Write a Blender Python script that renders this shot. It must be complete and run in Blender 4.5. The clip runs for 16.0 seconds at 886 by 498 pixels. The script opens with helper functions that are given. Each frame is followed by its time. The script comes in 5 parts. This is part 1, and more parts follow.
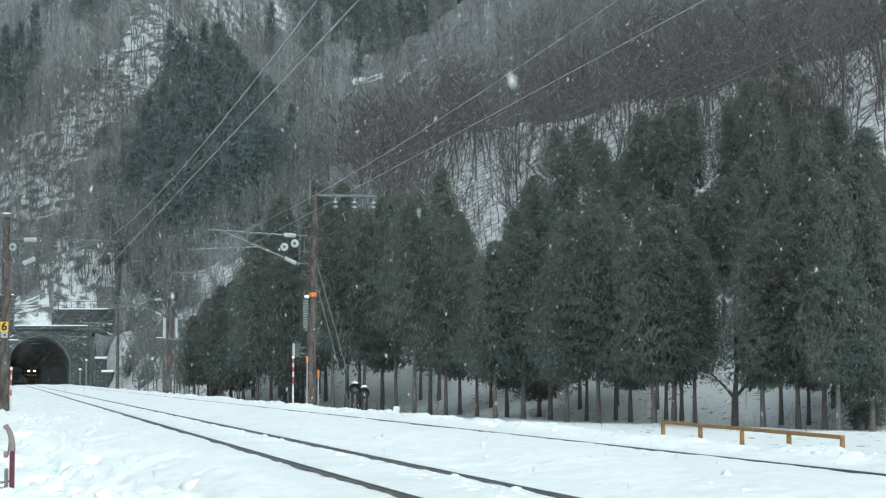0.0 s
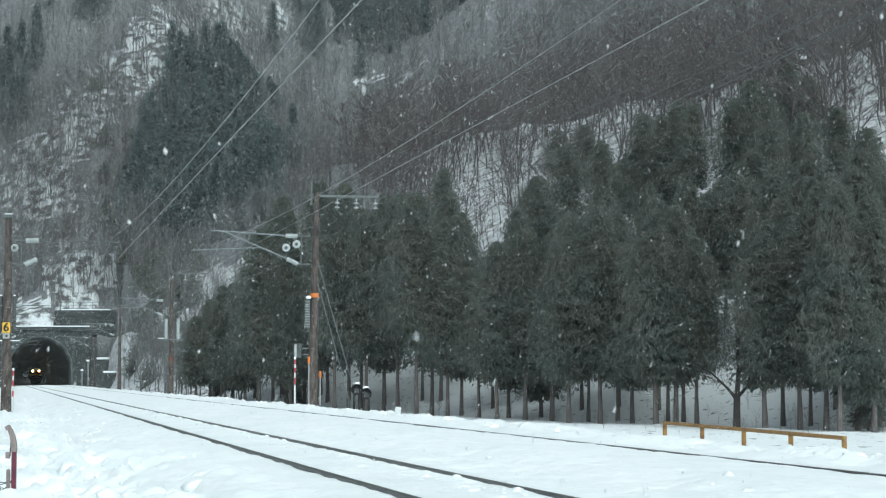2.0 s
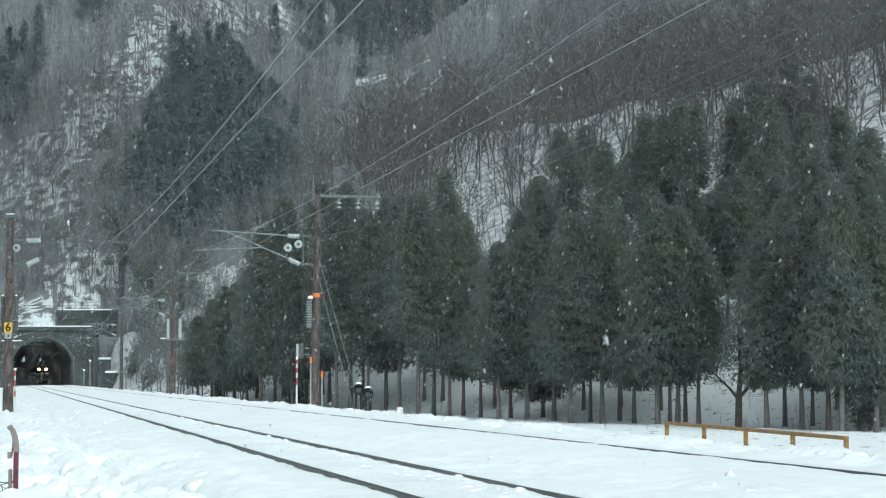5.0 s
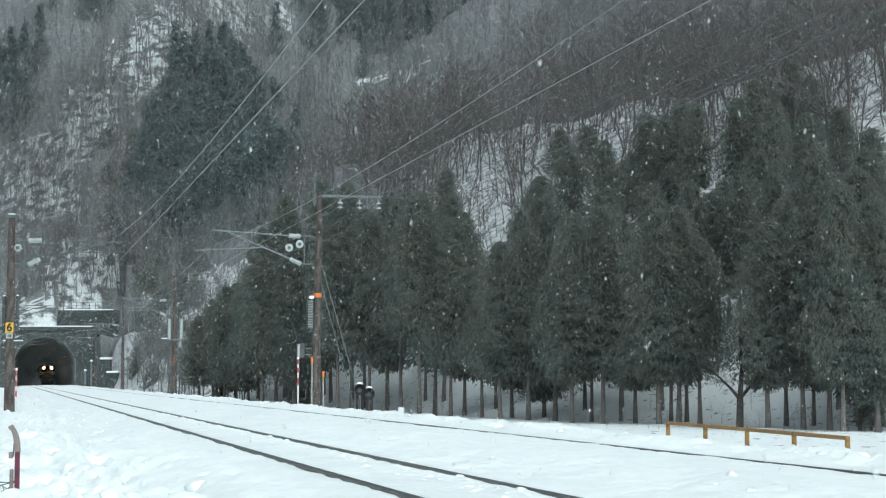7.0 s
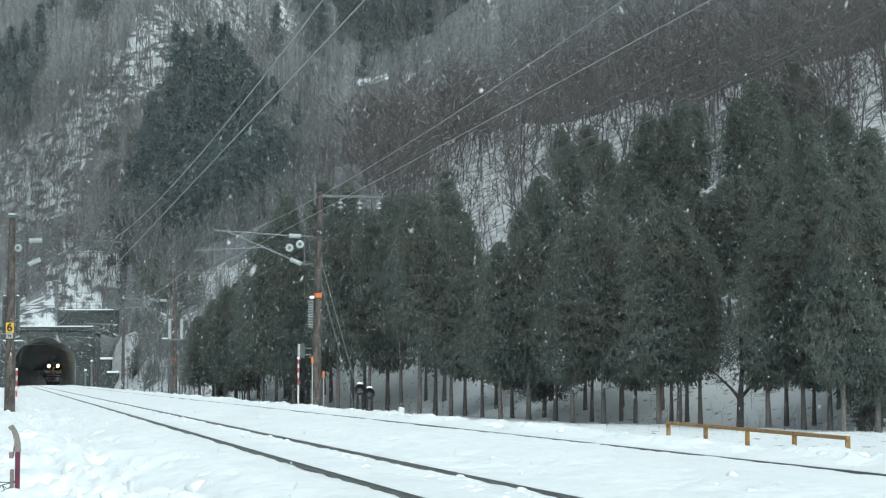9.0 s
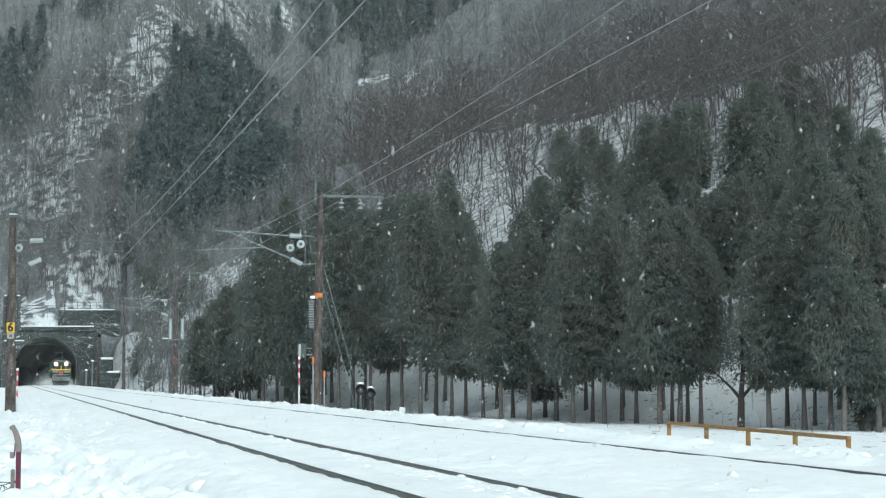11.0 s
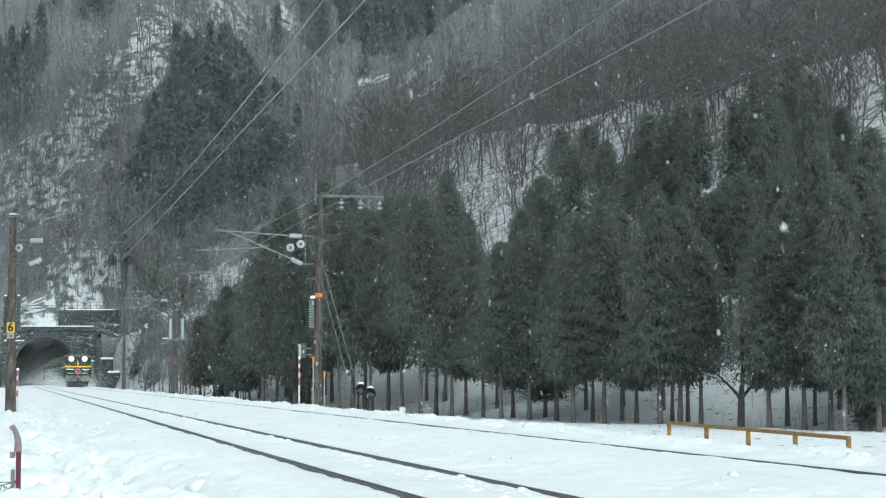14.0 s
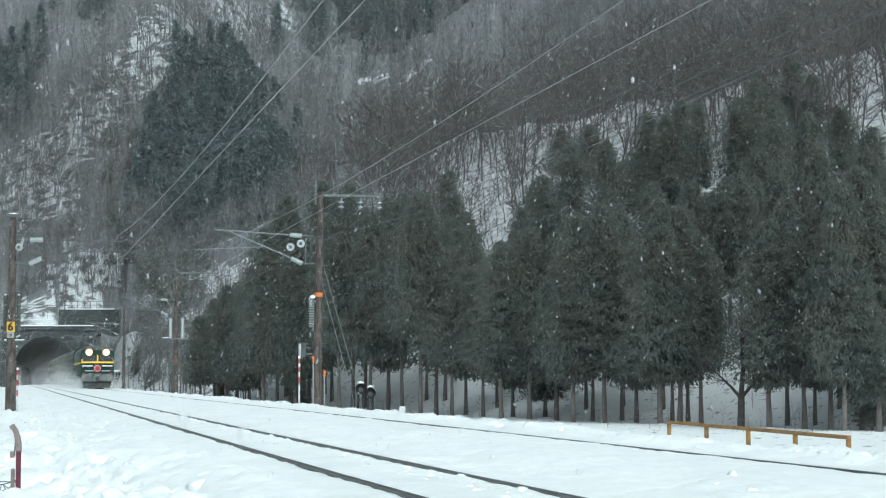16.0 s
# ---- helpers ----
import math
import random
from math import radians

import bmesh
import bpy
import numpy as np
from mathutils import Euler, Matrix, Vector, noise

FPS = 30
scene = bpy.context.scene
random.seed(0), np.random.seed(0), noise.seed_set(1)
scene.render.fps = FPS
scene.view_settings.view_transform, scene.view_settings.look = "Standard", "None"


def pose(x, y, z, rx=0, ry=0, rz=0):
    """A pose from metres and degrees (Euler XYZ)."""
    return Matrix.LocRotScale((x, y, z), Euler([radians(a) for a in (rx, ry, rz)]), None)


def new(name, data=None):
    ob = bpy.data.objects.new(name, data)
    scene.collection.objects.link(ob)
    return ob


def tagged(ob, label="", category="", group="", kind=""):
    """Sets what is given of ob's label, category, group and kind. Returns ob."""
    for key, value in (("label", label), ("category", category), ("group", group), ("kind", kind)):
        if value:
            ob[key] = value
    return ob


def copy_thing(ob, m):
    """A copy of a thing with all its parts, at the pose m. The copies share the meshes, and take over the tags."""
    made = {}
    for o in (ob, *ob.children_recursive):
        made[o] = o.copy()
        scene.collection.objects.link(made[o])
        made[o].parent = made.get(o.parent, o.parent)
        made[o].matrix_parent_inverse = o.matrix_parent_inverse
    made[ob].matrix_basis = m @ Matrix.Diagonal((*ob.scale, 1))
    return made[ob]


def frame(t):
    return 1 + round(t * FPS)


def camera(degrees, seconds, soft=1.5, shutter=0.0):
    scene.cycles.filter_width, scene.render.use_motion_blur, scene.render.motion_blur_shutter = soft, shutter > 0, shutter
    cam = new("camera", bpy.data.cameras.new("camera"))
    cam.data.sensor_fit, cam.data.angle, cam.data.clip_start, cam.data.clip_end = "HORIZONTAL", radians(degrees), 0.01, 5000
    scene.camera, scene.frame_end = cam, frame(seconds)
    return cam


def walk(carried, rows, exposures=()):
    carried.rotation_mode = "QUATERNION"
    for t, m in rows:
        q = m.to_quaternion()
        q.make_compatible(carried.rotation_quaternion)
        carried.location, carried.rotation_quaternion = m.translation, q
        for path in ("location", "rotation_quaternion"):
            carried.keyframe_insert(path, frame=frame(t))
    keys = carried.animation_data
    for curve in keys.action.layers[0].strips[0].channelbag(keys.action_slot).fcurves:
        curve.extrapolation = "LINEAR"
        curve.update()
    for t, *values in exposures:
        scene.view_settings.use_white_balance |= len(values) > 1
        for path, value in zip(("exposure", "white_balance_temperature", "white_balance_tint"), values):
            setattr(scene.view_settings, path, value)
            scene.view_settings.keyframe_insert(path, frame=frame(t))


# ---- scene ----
# Places are given as (o, d, z): o metres to the side of a line through the camera that runs along the railway,
# d metres ahead of the camera, z above the rail heads.
SKEW = 0.2196
HEADING = math.degrees(math.atan(SKEW))
EYE = 0.845

cam = camera(25.26, 16.0, soft=1.2, shutter=0.5)
PAN = [(0.0, -9.2, -1.4), (1.0, -7.6, -0.4), (2.0, -6.0, 0.0), (3.0, -4.8, 0.0), (4.0, -3.3, 0.0), (6.5, -1.5, 0.0),
       (7.5, 0.0, 0.0), (9.0, 0.0, 0.0), (11.5, 1.5, 0.0), (14.5, 1.5, -0.2), (16.0, 1.5, -1.2)]
UNIT = math.degrees(1 / 3500)
TILT = 93.858
walk(cam, [(t, pose(0, 0, EYE, TILT + b * UNIT, 0, a * UNIT)) for t, a, b in PAN])

# ---- light: an overcast winter sky ----
SUN_UP, SUN_TURN = 42, 160
world = bpy.data.worlds.new("world")
scene.world = world
world.use_nodes = True
wn, wl = world.node_tree.nodes, world.node_tree.links
sky = wn.new("ShaderNodeTexSky")
sky.sky_type, sky.sun_disc = "NISHITA", False
sky.sun_elevation, sky.sun_rotation = radians(SUN_UP), radians(SUN_TURN)
sky.dust_density, sky.ozone_density = 4.0, 1.0
pale = wn.new("ShaderNodeHueSaturation")
pale.inputs["Saturation"].default_value = 0.18
wl.new(sky.outputs[0], pale.inputs["Color"])
wl.new(pale.outputs[0], wn["Background"].inputs["Color"])
wn["Background"].inputs["Strength"].default_value = 0.122
sun = new("sun", bpy.data.lights.new("sun", "SUN"))
sun.data.energy, sun.data.angle, sun.data.color = 1.2, radians(70), (1.0, 0.97, 0.93)
sun.matrix_world = pose(0, 0, 80, 90 - SUN_UP, 0, 180 - SUN_TURN)
scene.view_settings.exposure = 0.34
scene.view_settings.use_white_balance = True
scene.view_settings.white_balance_temperature, scene.view_settings.white_balance_tint = 5820, -3


# ---- materials ----
def material(name, colour, rough=0.8, other=None, scale=8.0, bump=0.0, bump_scale=None, metal=0.0, low=0.35, high=0.65,
             fine=0.25, stretch=(1, 1, 1), vary=0.0, through_light=0.0, shine=0.5):
    """Two colours mixed by a coarse noise, a fine noise in brightness, and a relief."""
    mat = bpy.data.materials.new(name)
    mat.use_nodes = True
    n, l = mat.node_tree.nodes, mat.node_tree.links
    bsdf = n["Principled BSDF"]
    bsdf.inputs["Roughness"].default_value = rough
    bsdf.inputs["Metallic"].default_value = metal
    bsdf.inputs["Specular IOR Level"].default_value = shine
    co = n.new("ShaderNodeTexCoord")
    mp = n.new("ShaderNodeMapping")
    mp.inputs["Scale"].default_value = stretch
    l.new(co.outputs["Object"], mp.inputs["Vector"])
    noise_a = n.new("ShaderNodeTexNoise")
    noise_a.inputs["Scale"].default_value = scale
    noise_a.inputs["Detail"].default_value = 6
    l.new(mp.outputs[0], noise_a.inputs["Vector"])
    ramp = n.new("ShaderNodeMapRange")
    ramp.inputs["From Min"].default_value, ramp.inputs["From Max"].default_value = low, high
    l.new(noise_a.outputs["Fac"], ramp.inputs["Value"])
    mix = n.new("ShaderNodeMix")
    mix.data_type = "RGBA"
    mix.inputs["A"].default_value = (*colour, 1)
    mix.inputs["B"].default_value = (*(other or [c * 0.8 for c in colour]), 1)
    l.new(ramp.outputs[0], mix.inputs["Factor"])
    noise_b = n.new("ShaderNodeTexNoise")
    noise_b.inputs["Scale"].default_value = scale * 9
    noise_b.inputs["Detail"].default_value = 3
    l.new(mp.outputs[0], noise_b.inputs["Vector"])
    span = n.new("ShaderNodeMapRange")
    span.inputs["From Min"].default_value, span.inputs["From Max"].default_value = 0.3, 0.7
    span.inputs["To Min"].default_value, span.inputs["To Max"].default_value = 1 - fine, 1 + fine
    l.new(noise_b.outputs["Fac"], span.inputs["Value"])
    hsv = n.new("ShaderNodeHueSaturation")
    l.new(mix.outputs["Result"], hsv.inputs["Color"])
    value = span.outputs[0]
    if vary:
        info = n.new("ShaderNodeObjectInfo")
        geo = n.new("ShaderNodeNewGeometry")
        add = n.new("ShaderNodeMath")
        add.operation = "ADD"
        l.new(info.outputs["Random"], add.inputs[0])
        l.new(geo.outputs["Random Per Island"], add.inputs[1])
        vr = n.new("ShaderNodeMapRange")
        vr.inputs["From Max"].default_value = 2.0
        vr.inputs["To Min"].default_value, vr.inputs["To Max"].default_value = 1 - vary, 1 + vary
        l.new(add.outputs[0], vr.inputs["Value"])
        mul = n.new("ShaderNodeMath")
        mul.operation = "MULTIPLY"
        l.new(vr.outputs[0], mul.inputs[0])
        l.new(span.outputs[0], mul.inputs[1])
        value = mul.outputs[0]
    l.new(value, hsv.inputs["Value"])
    l.new(hsv.outputs[0], bsdf.inputs["Base Color"])
    if through_light:
        leaf = n.new("ShaderNodeBsdfTranslucent")
        l.new(hsv.outputs[0], leaf.inputs["Color"])
        both = n.new("ShaderNodeMixShader")
        both.inputs["Fac"].default_value = through_light
        l.new(bsdf.outputs[0], both.inputs[1])
        l.new(leaf.outputs[0], both.inputs[2])
        l.new(both.outputs[0], n["Material Output"].inputs["Surface"])
    if bump:
        noise_c = n.new("ShaderNodeTexNoise")
        noise_c.inputs["Scale"].default_value = bump_scale or scale * 3
        noise_c.inputs["Detail"].default_value = 5
        l.new(mp.outputs[0], noise_c.inputs["Vector"])
        bm_node = n.new("ShaderNodeBump")
        bm_node.inputs["Strength"].default_value = bump
        bm_node.inputs["Distance"].default_value = 0.05
        l.new(noise_c.outputs["Fac"], bm_node.inputs["Height"])
        l.new(bm_node.outputs[0], bsdf.inputs["Normal"])
    return mat


def glow(name, colour, strength):
    mat = bpy.data.materials.new(name)
    mat.use_nodes = True
    bsdf = mat.node_tree.nodes["Principled BSDF"]
    bsdf.inputs["Base Color"].default_value = (*colour, 1)
    bsdf.inputs["Emission Color"].default_value = (*colour, 1)
    bsdf.inputs["Emission Strength"].default_value = strength
    return mat


SNOW = material("snow", (0.81, 0.83, 0.83), 0.7, (0.735, 0.77, 0.78), 0.9, 0.6, 8.0, fine=0.03)
SNOW_CAP = material("snow_cap", (0.86, 0.88, 0.88), 0.7, (0.8, 0.83, 0.84), 4, 0.3, fine=0.03)
HILL_SNOW = material("hill_snow", (0.70, 0.73, 0.74), 0.8, (0.14, 0.125, 0.115), 1.8, 0.6, 3.0, low=0.62, high=0.70, fine=0.10)
THIN_SNOW = material("thin_hill_snow", (0.50, 0.52, 0.53), 0.8, (0.11, 0.10, 0.098), 1.1, 0.6, 3.0, low=0.46, high=0.66, fine=0.25)
MOUNTAIN = material("mountain_brush", (0.145, 0.152, 0.156), 0.95, (0.30, 0.32, 0.33), 0.22, 0.6, 2.0, low=0.62, high=0.74, fine=0.35)
LEDGE_SNOW = material("ledge_snow", (0.52, 0.55, 0.56), 0.8, (0.09, 0.09, 0.092), 0.55, 0.6, 2.0, low=0.45, high=0.57, fine=0.3)
# needles dusted with snow, their colour raised further for the hazy air
NEEDLES = material("hazy_snow_dusted_needles", (0.138, 0.169, 0.156), 0.95, (0.170, 0.172, 0.148), 0.35, fine=0.15, vary=0.10, through_light=0.6)
# distant conifers: haze is mixed into this paler, bluer needle colour
HAZY_NEEDLES = material("hazy_needles", (0.185, 0.230, 0.233), 0.9, (0.205, 0.243, 0.246), 0.2, fine=0.1, vary=0.05, through_light=0.75)
DARK_BARK = material("dark_bark", (0.042, 0.036, 0.034), 0.9, (0.026, 0.023, 0.022), 3.0, 0.4, 20)
# trunk bark, with some haze put in by a lighter, greyer tone
BARK = material("cedar_bark", (0.155, 0.140, 0.130), 0.9, (0.10, 0.090, 0.084), 2.0, 0.6, 20, stretch=(6, 6, 0.6), vary=0.2)
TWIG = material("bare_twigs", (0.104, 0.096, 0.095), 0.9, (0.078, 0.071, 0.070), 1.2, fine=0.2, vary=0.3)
# bare twigs further off, paler and greyer to paint in the haze
HAZY_TWIG = material("hazy_bare_twigs", (0.150, 0.156, 0.157), 0.9, (0.132, 0.131, 0.131), 0.1, fine=0.2, vary=0.35)
# highest twigs and brush: thicker haze painted as a still lighter colour
RIDGE_HAZE_TWIG = material("ridge_haze_twigs", (0.23, 0.245, 0.25), 0.9, (0.19, 0.20, 0.205), 0.1, fine=0.2, vary=0.3)
RIDGE_HAZE_BRUSH = material("ridge_haze_brush", (0.21, 0.225, 0.235), 0.95, (0.33, 0.35, 0.36), 0.22, 0.6, 2.0, low=0.6, high=0.74, fine=0.3)
POLE = material("stained_concrete", (0.105, 0.088, 0.078), 0.85, (0.034, 0.028, 0.026), 3.5, 0.5, 30, stretch=(2.2, 2.2, 0.7), fine=0.55)
CONCRETE = material("portal_concrete", (0.052, 0.061, 0.061), 0.9, (0.034, 0.040, 0.040), 0.5, 0.4, 6, stretch=(1, 1, 0.5))
# lining colour lifted so the unlit tunnel looks hazy instead of black
LINING = material("tunnel_lining", (0.40, 0.43, 0.43), 0.7, (0.32, 0.35, 0.35), 0.4, 0.0, 5)
STEEL = material("galvanised_steel", (0.18, 0.20, 0.205), 0.6, (0.13, 0.15, 0.155), 5, metal=0.3, fine=0.1)
DULL_STEEL = material("weathered_steel", (0.12, 0.135, 0.135), 0.65, (0.08, 0.09, 0.09), 5, metal=0.2, fine=0.15)
RAIL = material("rail_steel", (0.085, 0.090, 0.086), 0.45, (0.052, 0.052, 0.05), 2.0, metal=0.35, fine=0.25, stretch=(4, 0.4, 4))
WIRE = material("copper_wire", (0.30, 0.32, 0.32), 0.6, (0.26, 0.28, 0.28), 0.5, metal=0.2)
DARK_WIRE = material("dark_wire", (0.07, 0.08, 0.08), 0.6, (0.05, 0.055, 0.055), 0.5)
CERAMIC = material("white_ceramic", (0.37, 0.40, 0.40), 0.4, (0.28, 0.31, 0.31), 6, fine=0.05)
GREY_CERAMIC = material("grey_ceramic", (0.24, 0.27, 0.27), 0.5, (0.17, 0.19, 0.19), 6, fine=0.1)
ORANGE = material("orange_band", (0.62, 0.18, 0.035), 0.65, (0.46, 0.13, 0.03), 9)
FADED_ORANGE = material("faded_orange", (0.17, 0.07, 0.045), 0.8, (0.09, 0.048, 0.036), 5)
RED = material("red_paint", (0.34, 0.05, 0.055), 0.7, (0.24, 0.04, 0.045), 9)
MAROON = material("maroon_paint", (0.115, 0.014, 0.035), 0.55, (0.07, 0.012, 0.028), 7, fine=0.2)
WEATHERED = material("weathered_capping", (0.24, 0.20, 0.19), 0.8, (0.17, 0.14, 0.13), 7)
WHITE = material("white_paint", (0.55, 0.57, 0.57), 0.7, (0.42, 0.44, 0.44), 5)
YELLOW_RUST = material("rusty_yellow_paint", (0.29, 0.165, 0.045), 0.75, (0.15, 0.082, 0.045), 9.0, 0.3, 40, low=0.40, high=0.70)
SIGN_YELLOW = material("sign_yellow", (0.66, 0.40, 0.03), 0.6, (0.56, 0.34, 0.03), 6, fine=0.06)
BLACK = material("black_paint", (0.014, 0.014, 0.016), 0.85, (0.02, 0.02, 0.02), 6)
GREY_BOX = material("grey_enamel", (0.32, 0.34, 0.34), 0.5, (0.25, 0.27, 0.27), 5)
GREEN = material("locomotive_green", (0.012, 0.036, 0.026), 0.55, (0.009, 0.032, 0.023), 1.2, fine=0.15, shine=0.15)
BAND = material("locomotive_yellow", (0.72, 0.46, 0.03), 0.45, (0.6, 0.38, 0.03), 2, fine=0.1)
# darker, less saturated yellow for the bands of the carriages
DULL_BAND = material("dull_yellow", (0.30, 0.21, 0.04), 0.7, (0.16, 0.13, 0.06), 1.5, fine=0.2)
ROOF = material("dusty_roof", (0.05, 0.058, 0.055), 0.85, (0.13, 0.145, 0.14), 0.8, fine=0.2)
CAKED = material("snow_caked_metal", (0.17, 0.19, 0.185), 0.8, (0.05, 0.06, 0.058), 1.8, 0.5, 12, fine=0.2, low=0.4, high=0.62)
BOGIE = material("bogie_black", (0.03, 0.03, 0.03), 0.8, (0.06, 0.06, 0.06), 3)
GLASS = material("dark_glass", (0.015, 0.02, 0.022), 0.08, (0.02, 0.025, 0.028), 2, fine=0.0, shine=0.2)
HEADMARK = material("headmark_red", (0.42, 0.12, 0.12), 0.5, (0.50, 0.22, 0.22), 4)
# emission for an added ring that imitates the orange glare of the headlamps
LAMP_HALO = glow("headlamp_halo", (1.0, 0.34, 0.12), 3.0)
LAMP = glow("headlamp_glow", (1.0, 0.66, 0.36), 24)
NEAR_FLAKE = material("large_snowflake", (0.68, 0.70, 0.71), 0.9, (0.64, 0.66, 0.67), 3, fine=0.02)
FLAKE = material("snowflake", (0.88, 0.9, 0.9), 0.9, (0.84, 0.86, 0.86), 3, fine=0.02)


# ---- building helpers ----
def at(o, d, z=0.0):
    return Vector((o - SKEW * d, d, z))


def grade(d):
    """The rail heads rise a little towards the tunnel."""
    return 0.0014 * np.maximum(0, np.asarray(d, float) - 20)


def part(name, bm, mat, parent=None, label="", smooth=False):
    me = bpy.data.meshes.new(name)
    bm.normal_update()
    bm.to_mesh(me)
    bm.free()
    me.materials.append(mat)
    if smooth:
        me.polygons.foreach_set("use_smooth", [True] * len(me.polygons))
    ob = new(name, me)
    if parent is not None:
        ob.parent = parent
    if label:
        tagged(ob, label)
    return ob


def thing(name, label, category, group="", m=None):
    ob = new(name)
    tagged(ob, label, category, group)
    if m is not None:
        ob.matrix_basis = m
    return ob


def mesh_object(name, verts, faces, mats, index=None, smooth=False):
    """verts (n, 3), faces (m, 3 or 4) arrays."""
    me = bpy.data.meshes.new(name)
    k = faces.shape[1]
    me.vertices.add(len(verts))
    me.vertices.foreach_set("co", np.ascontiguousarray(verts, np.float32).ravel())
    me.loops.add(faces.size)
    me.loops.foreach_set("vertex_index", np.ascontiguousarray(faces, np.int32).ravel())
    me.polygons.add(len(faces))
    me.polygons.foreach_set("loop_start", np.arange(0, faces.size, k, dtype=np.int32))
    me.polygons.foreach_set("loop_total", np.full(len(faces), k, np.int32))
    for mat in mats:
        me.materials.append(mat)
    if index is not None:
        me.polygons.foreach_set("material_index", np.ascontiguousarray(index, np.int32))
    if smooth:
        me.polygons.foreach_set("use_smooth", np.ones(len(faces), bool))
    me.update(calc_edges=True)
    return new(name, me)


def tube(bm, a, b, r0, r1=None, n=8, caps=True):
    """A tapered tube from a to b."""
    a, b = Vector(a), Vector(b)
    r1 = r0 if r1 is None else r1
    turn = (b - a).to_track_quat("Z", "Y")
    rings = []
    for c, r in ((a, r0), (b, r1)):
        rings.append([bm.verts.new(c + turn @ Vector((r * math.cos(2 * math.pi * i / n), r * math.sin(2 * math.pi * i / n), 0))) for i in range(n)])
    for i in range(n):
        j = (i + 1) % n
        bm.faces.new((rings[0][i], rings[0][j], rings[1][j], rings[1][i]))
    if caps:
        bm.faces.new(rings[0][::-1])
        bm.faces.new(rings[1])
    return bm


def block(bm, centre, size, bevel=0.0, turn=None):
    made = bmesh.ops.create_cube(bm, size=1.0)["verts"]
    m = Matrix.Translation(centre) @ (turn or Matrix.Identity(4)) @ Matrix.Diagonal((*size, 1))
    bmesh.ops.transform(bm, matrix=m, verts=made)
    if bevel:
        edges = {e for v in made for e in v.link_edges}
        bmesh.ops.bevel(bm, geom=list(edges), offset=bevel, segments=2, affect="EDGES", profile=0.5)
    return bm


def path_tube(bm, points, radii, n=6):
    """One connected tube along the points."""
    points = [Vector(p) for p in points]
    if not hasattr(radii, "__len__"):
        radii = [radii] * len(points)
    rings = []
    for k, p in enumerate(points):
        way = points[min(k + 1, len(points) - 1)] - points[max(k - 1, 0)]
        turn = way.to_track_quat("Z", "Y")
        rings.append([bm.verts.new(p + turn @ Vector((radii[k] * math.cos(2 * math.pi * i / n), radii[k] * math.sin(2 * math.pi * i / n), 0))) for i in range(n)])
    for r0, r1 in zip(rings, rings[1:]):
        for i in range(n):
            j = (i + 1) % n
            bm.faces.new((r0[i], r0[j], r1[j], r1[i]))
    bm.faces.new(rings[0][::-1])
    bm.faces.new(rings[-1])
    return bm


def hashed(i, j, seed):
    v = np.sin(i * 127.1 + j * 311.7 + seed * 74.7) * 43758.5453
    return v - np.floor(v)


def value_noise(x, y, seed=0):
    i, j = np.floor(x), np.floor(y)
    u, v = x - i, y - j
    u, v = u * u * (3 - 2 * u), v * v * (3 - 2 * v)
    a, b = hashed(i, j, seed), hashed(i + 1, j, seed)
    c, e = hashed(i, j + 1, seed), hashed(i + 1, j + 1, seed)
    return (a + (b - a) * u) * (1 - v) + (c + (e - c) * u) * v - 0.5


def smoothstep(v, a, b):
    w = np.clip((v - a) / (b - a), 0, 1)
    return w * w * (3 - 2 * w)


# ---- the ground: railway bed, plough banks, low field, hill and mountain ----
PROFILE = [(-60, -0.6), (-8, -0.45), (0, -0.30), (1.2, -0.22), (2.2, -0.06), (2.85, -0.012), (3.0, -0.028), (3.2, -0.03), (3.6, -0.005), (4.0, -0.008),
           (4.16, -0.026), (4.4, -0.02), (5.0, 0.03), (5.7, 0.06), (6.5, 0.05), (6.93, 0.022), (7.2, -0.005), (7.9, -0.008), (8.05, -0.012),
           (8.3, 0.0), (8.8, 0.03), (9.3, 0.07), (9.7, 0.05), (10.4, -0.1), (11.5, -0.25), (12.3, -0.42), (13, -0.48), (15, -0.8), (19, -1.35), (24, -1.6), (800, -1.6)]


def hill_line(x, d):
    """Metres behind the front edge of the cedar wood."""
    return ((x + 16) * 65 + (d - 160) * 35) / 73.8


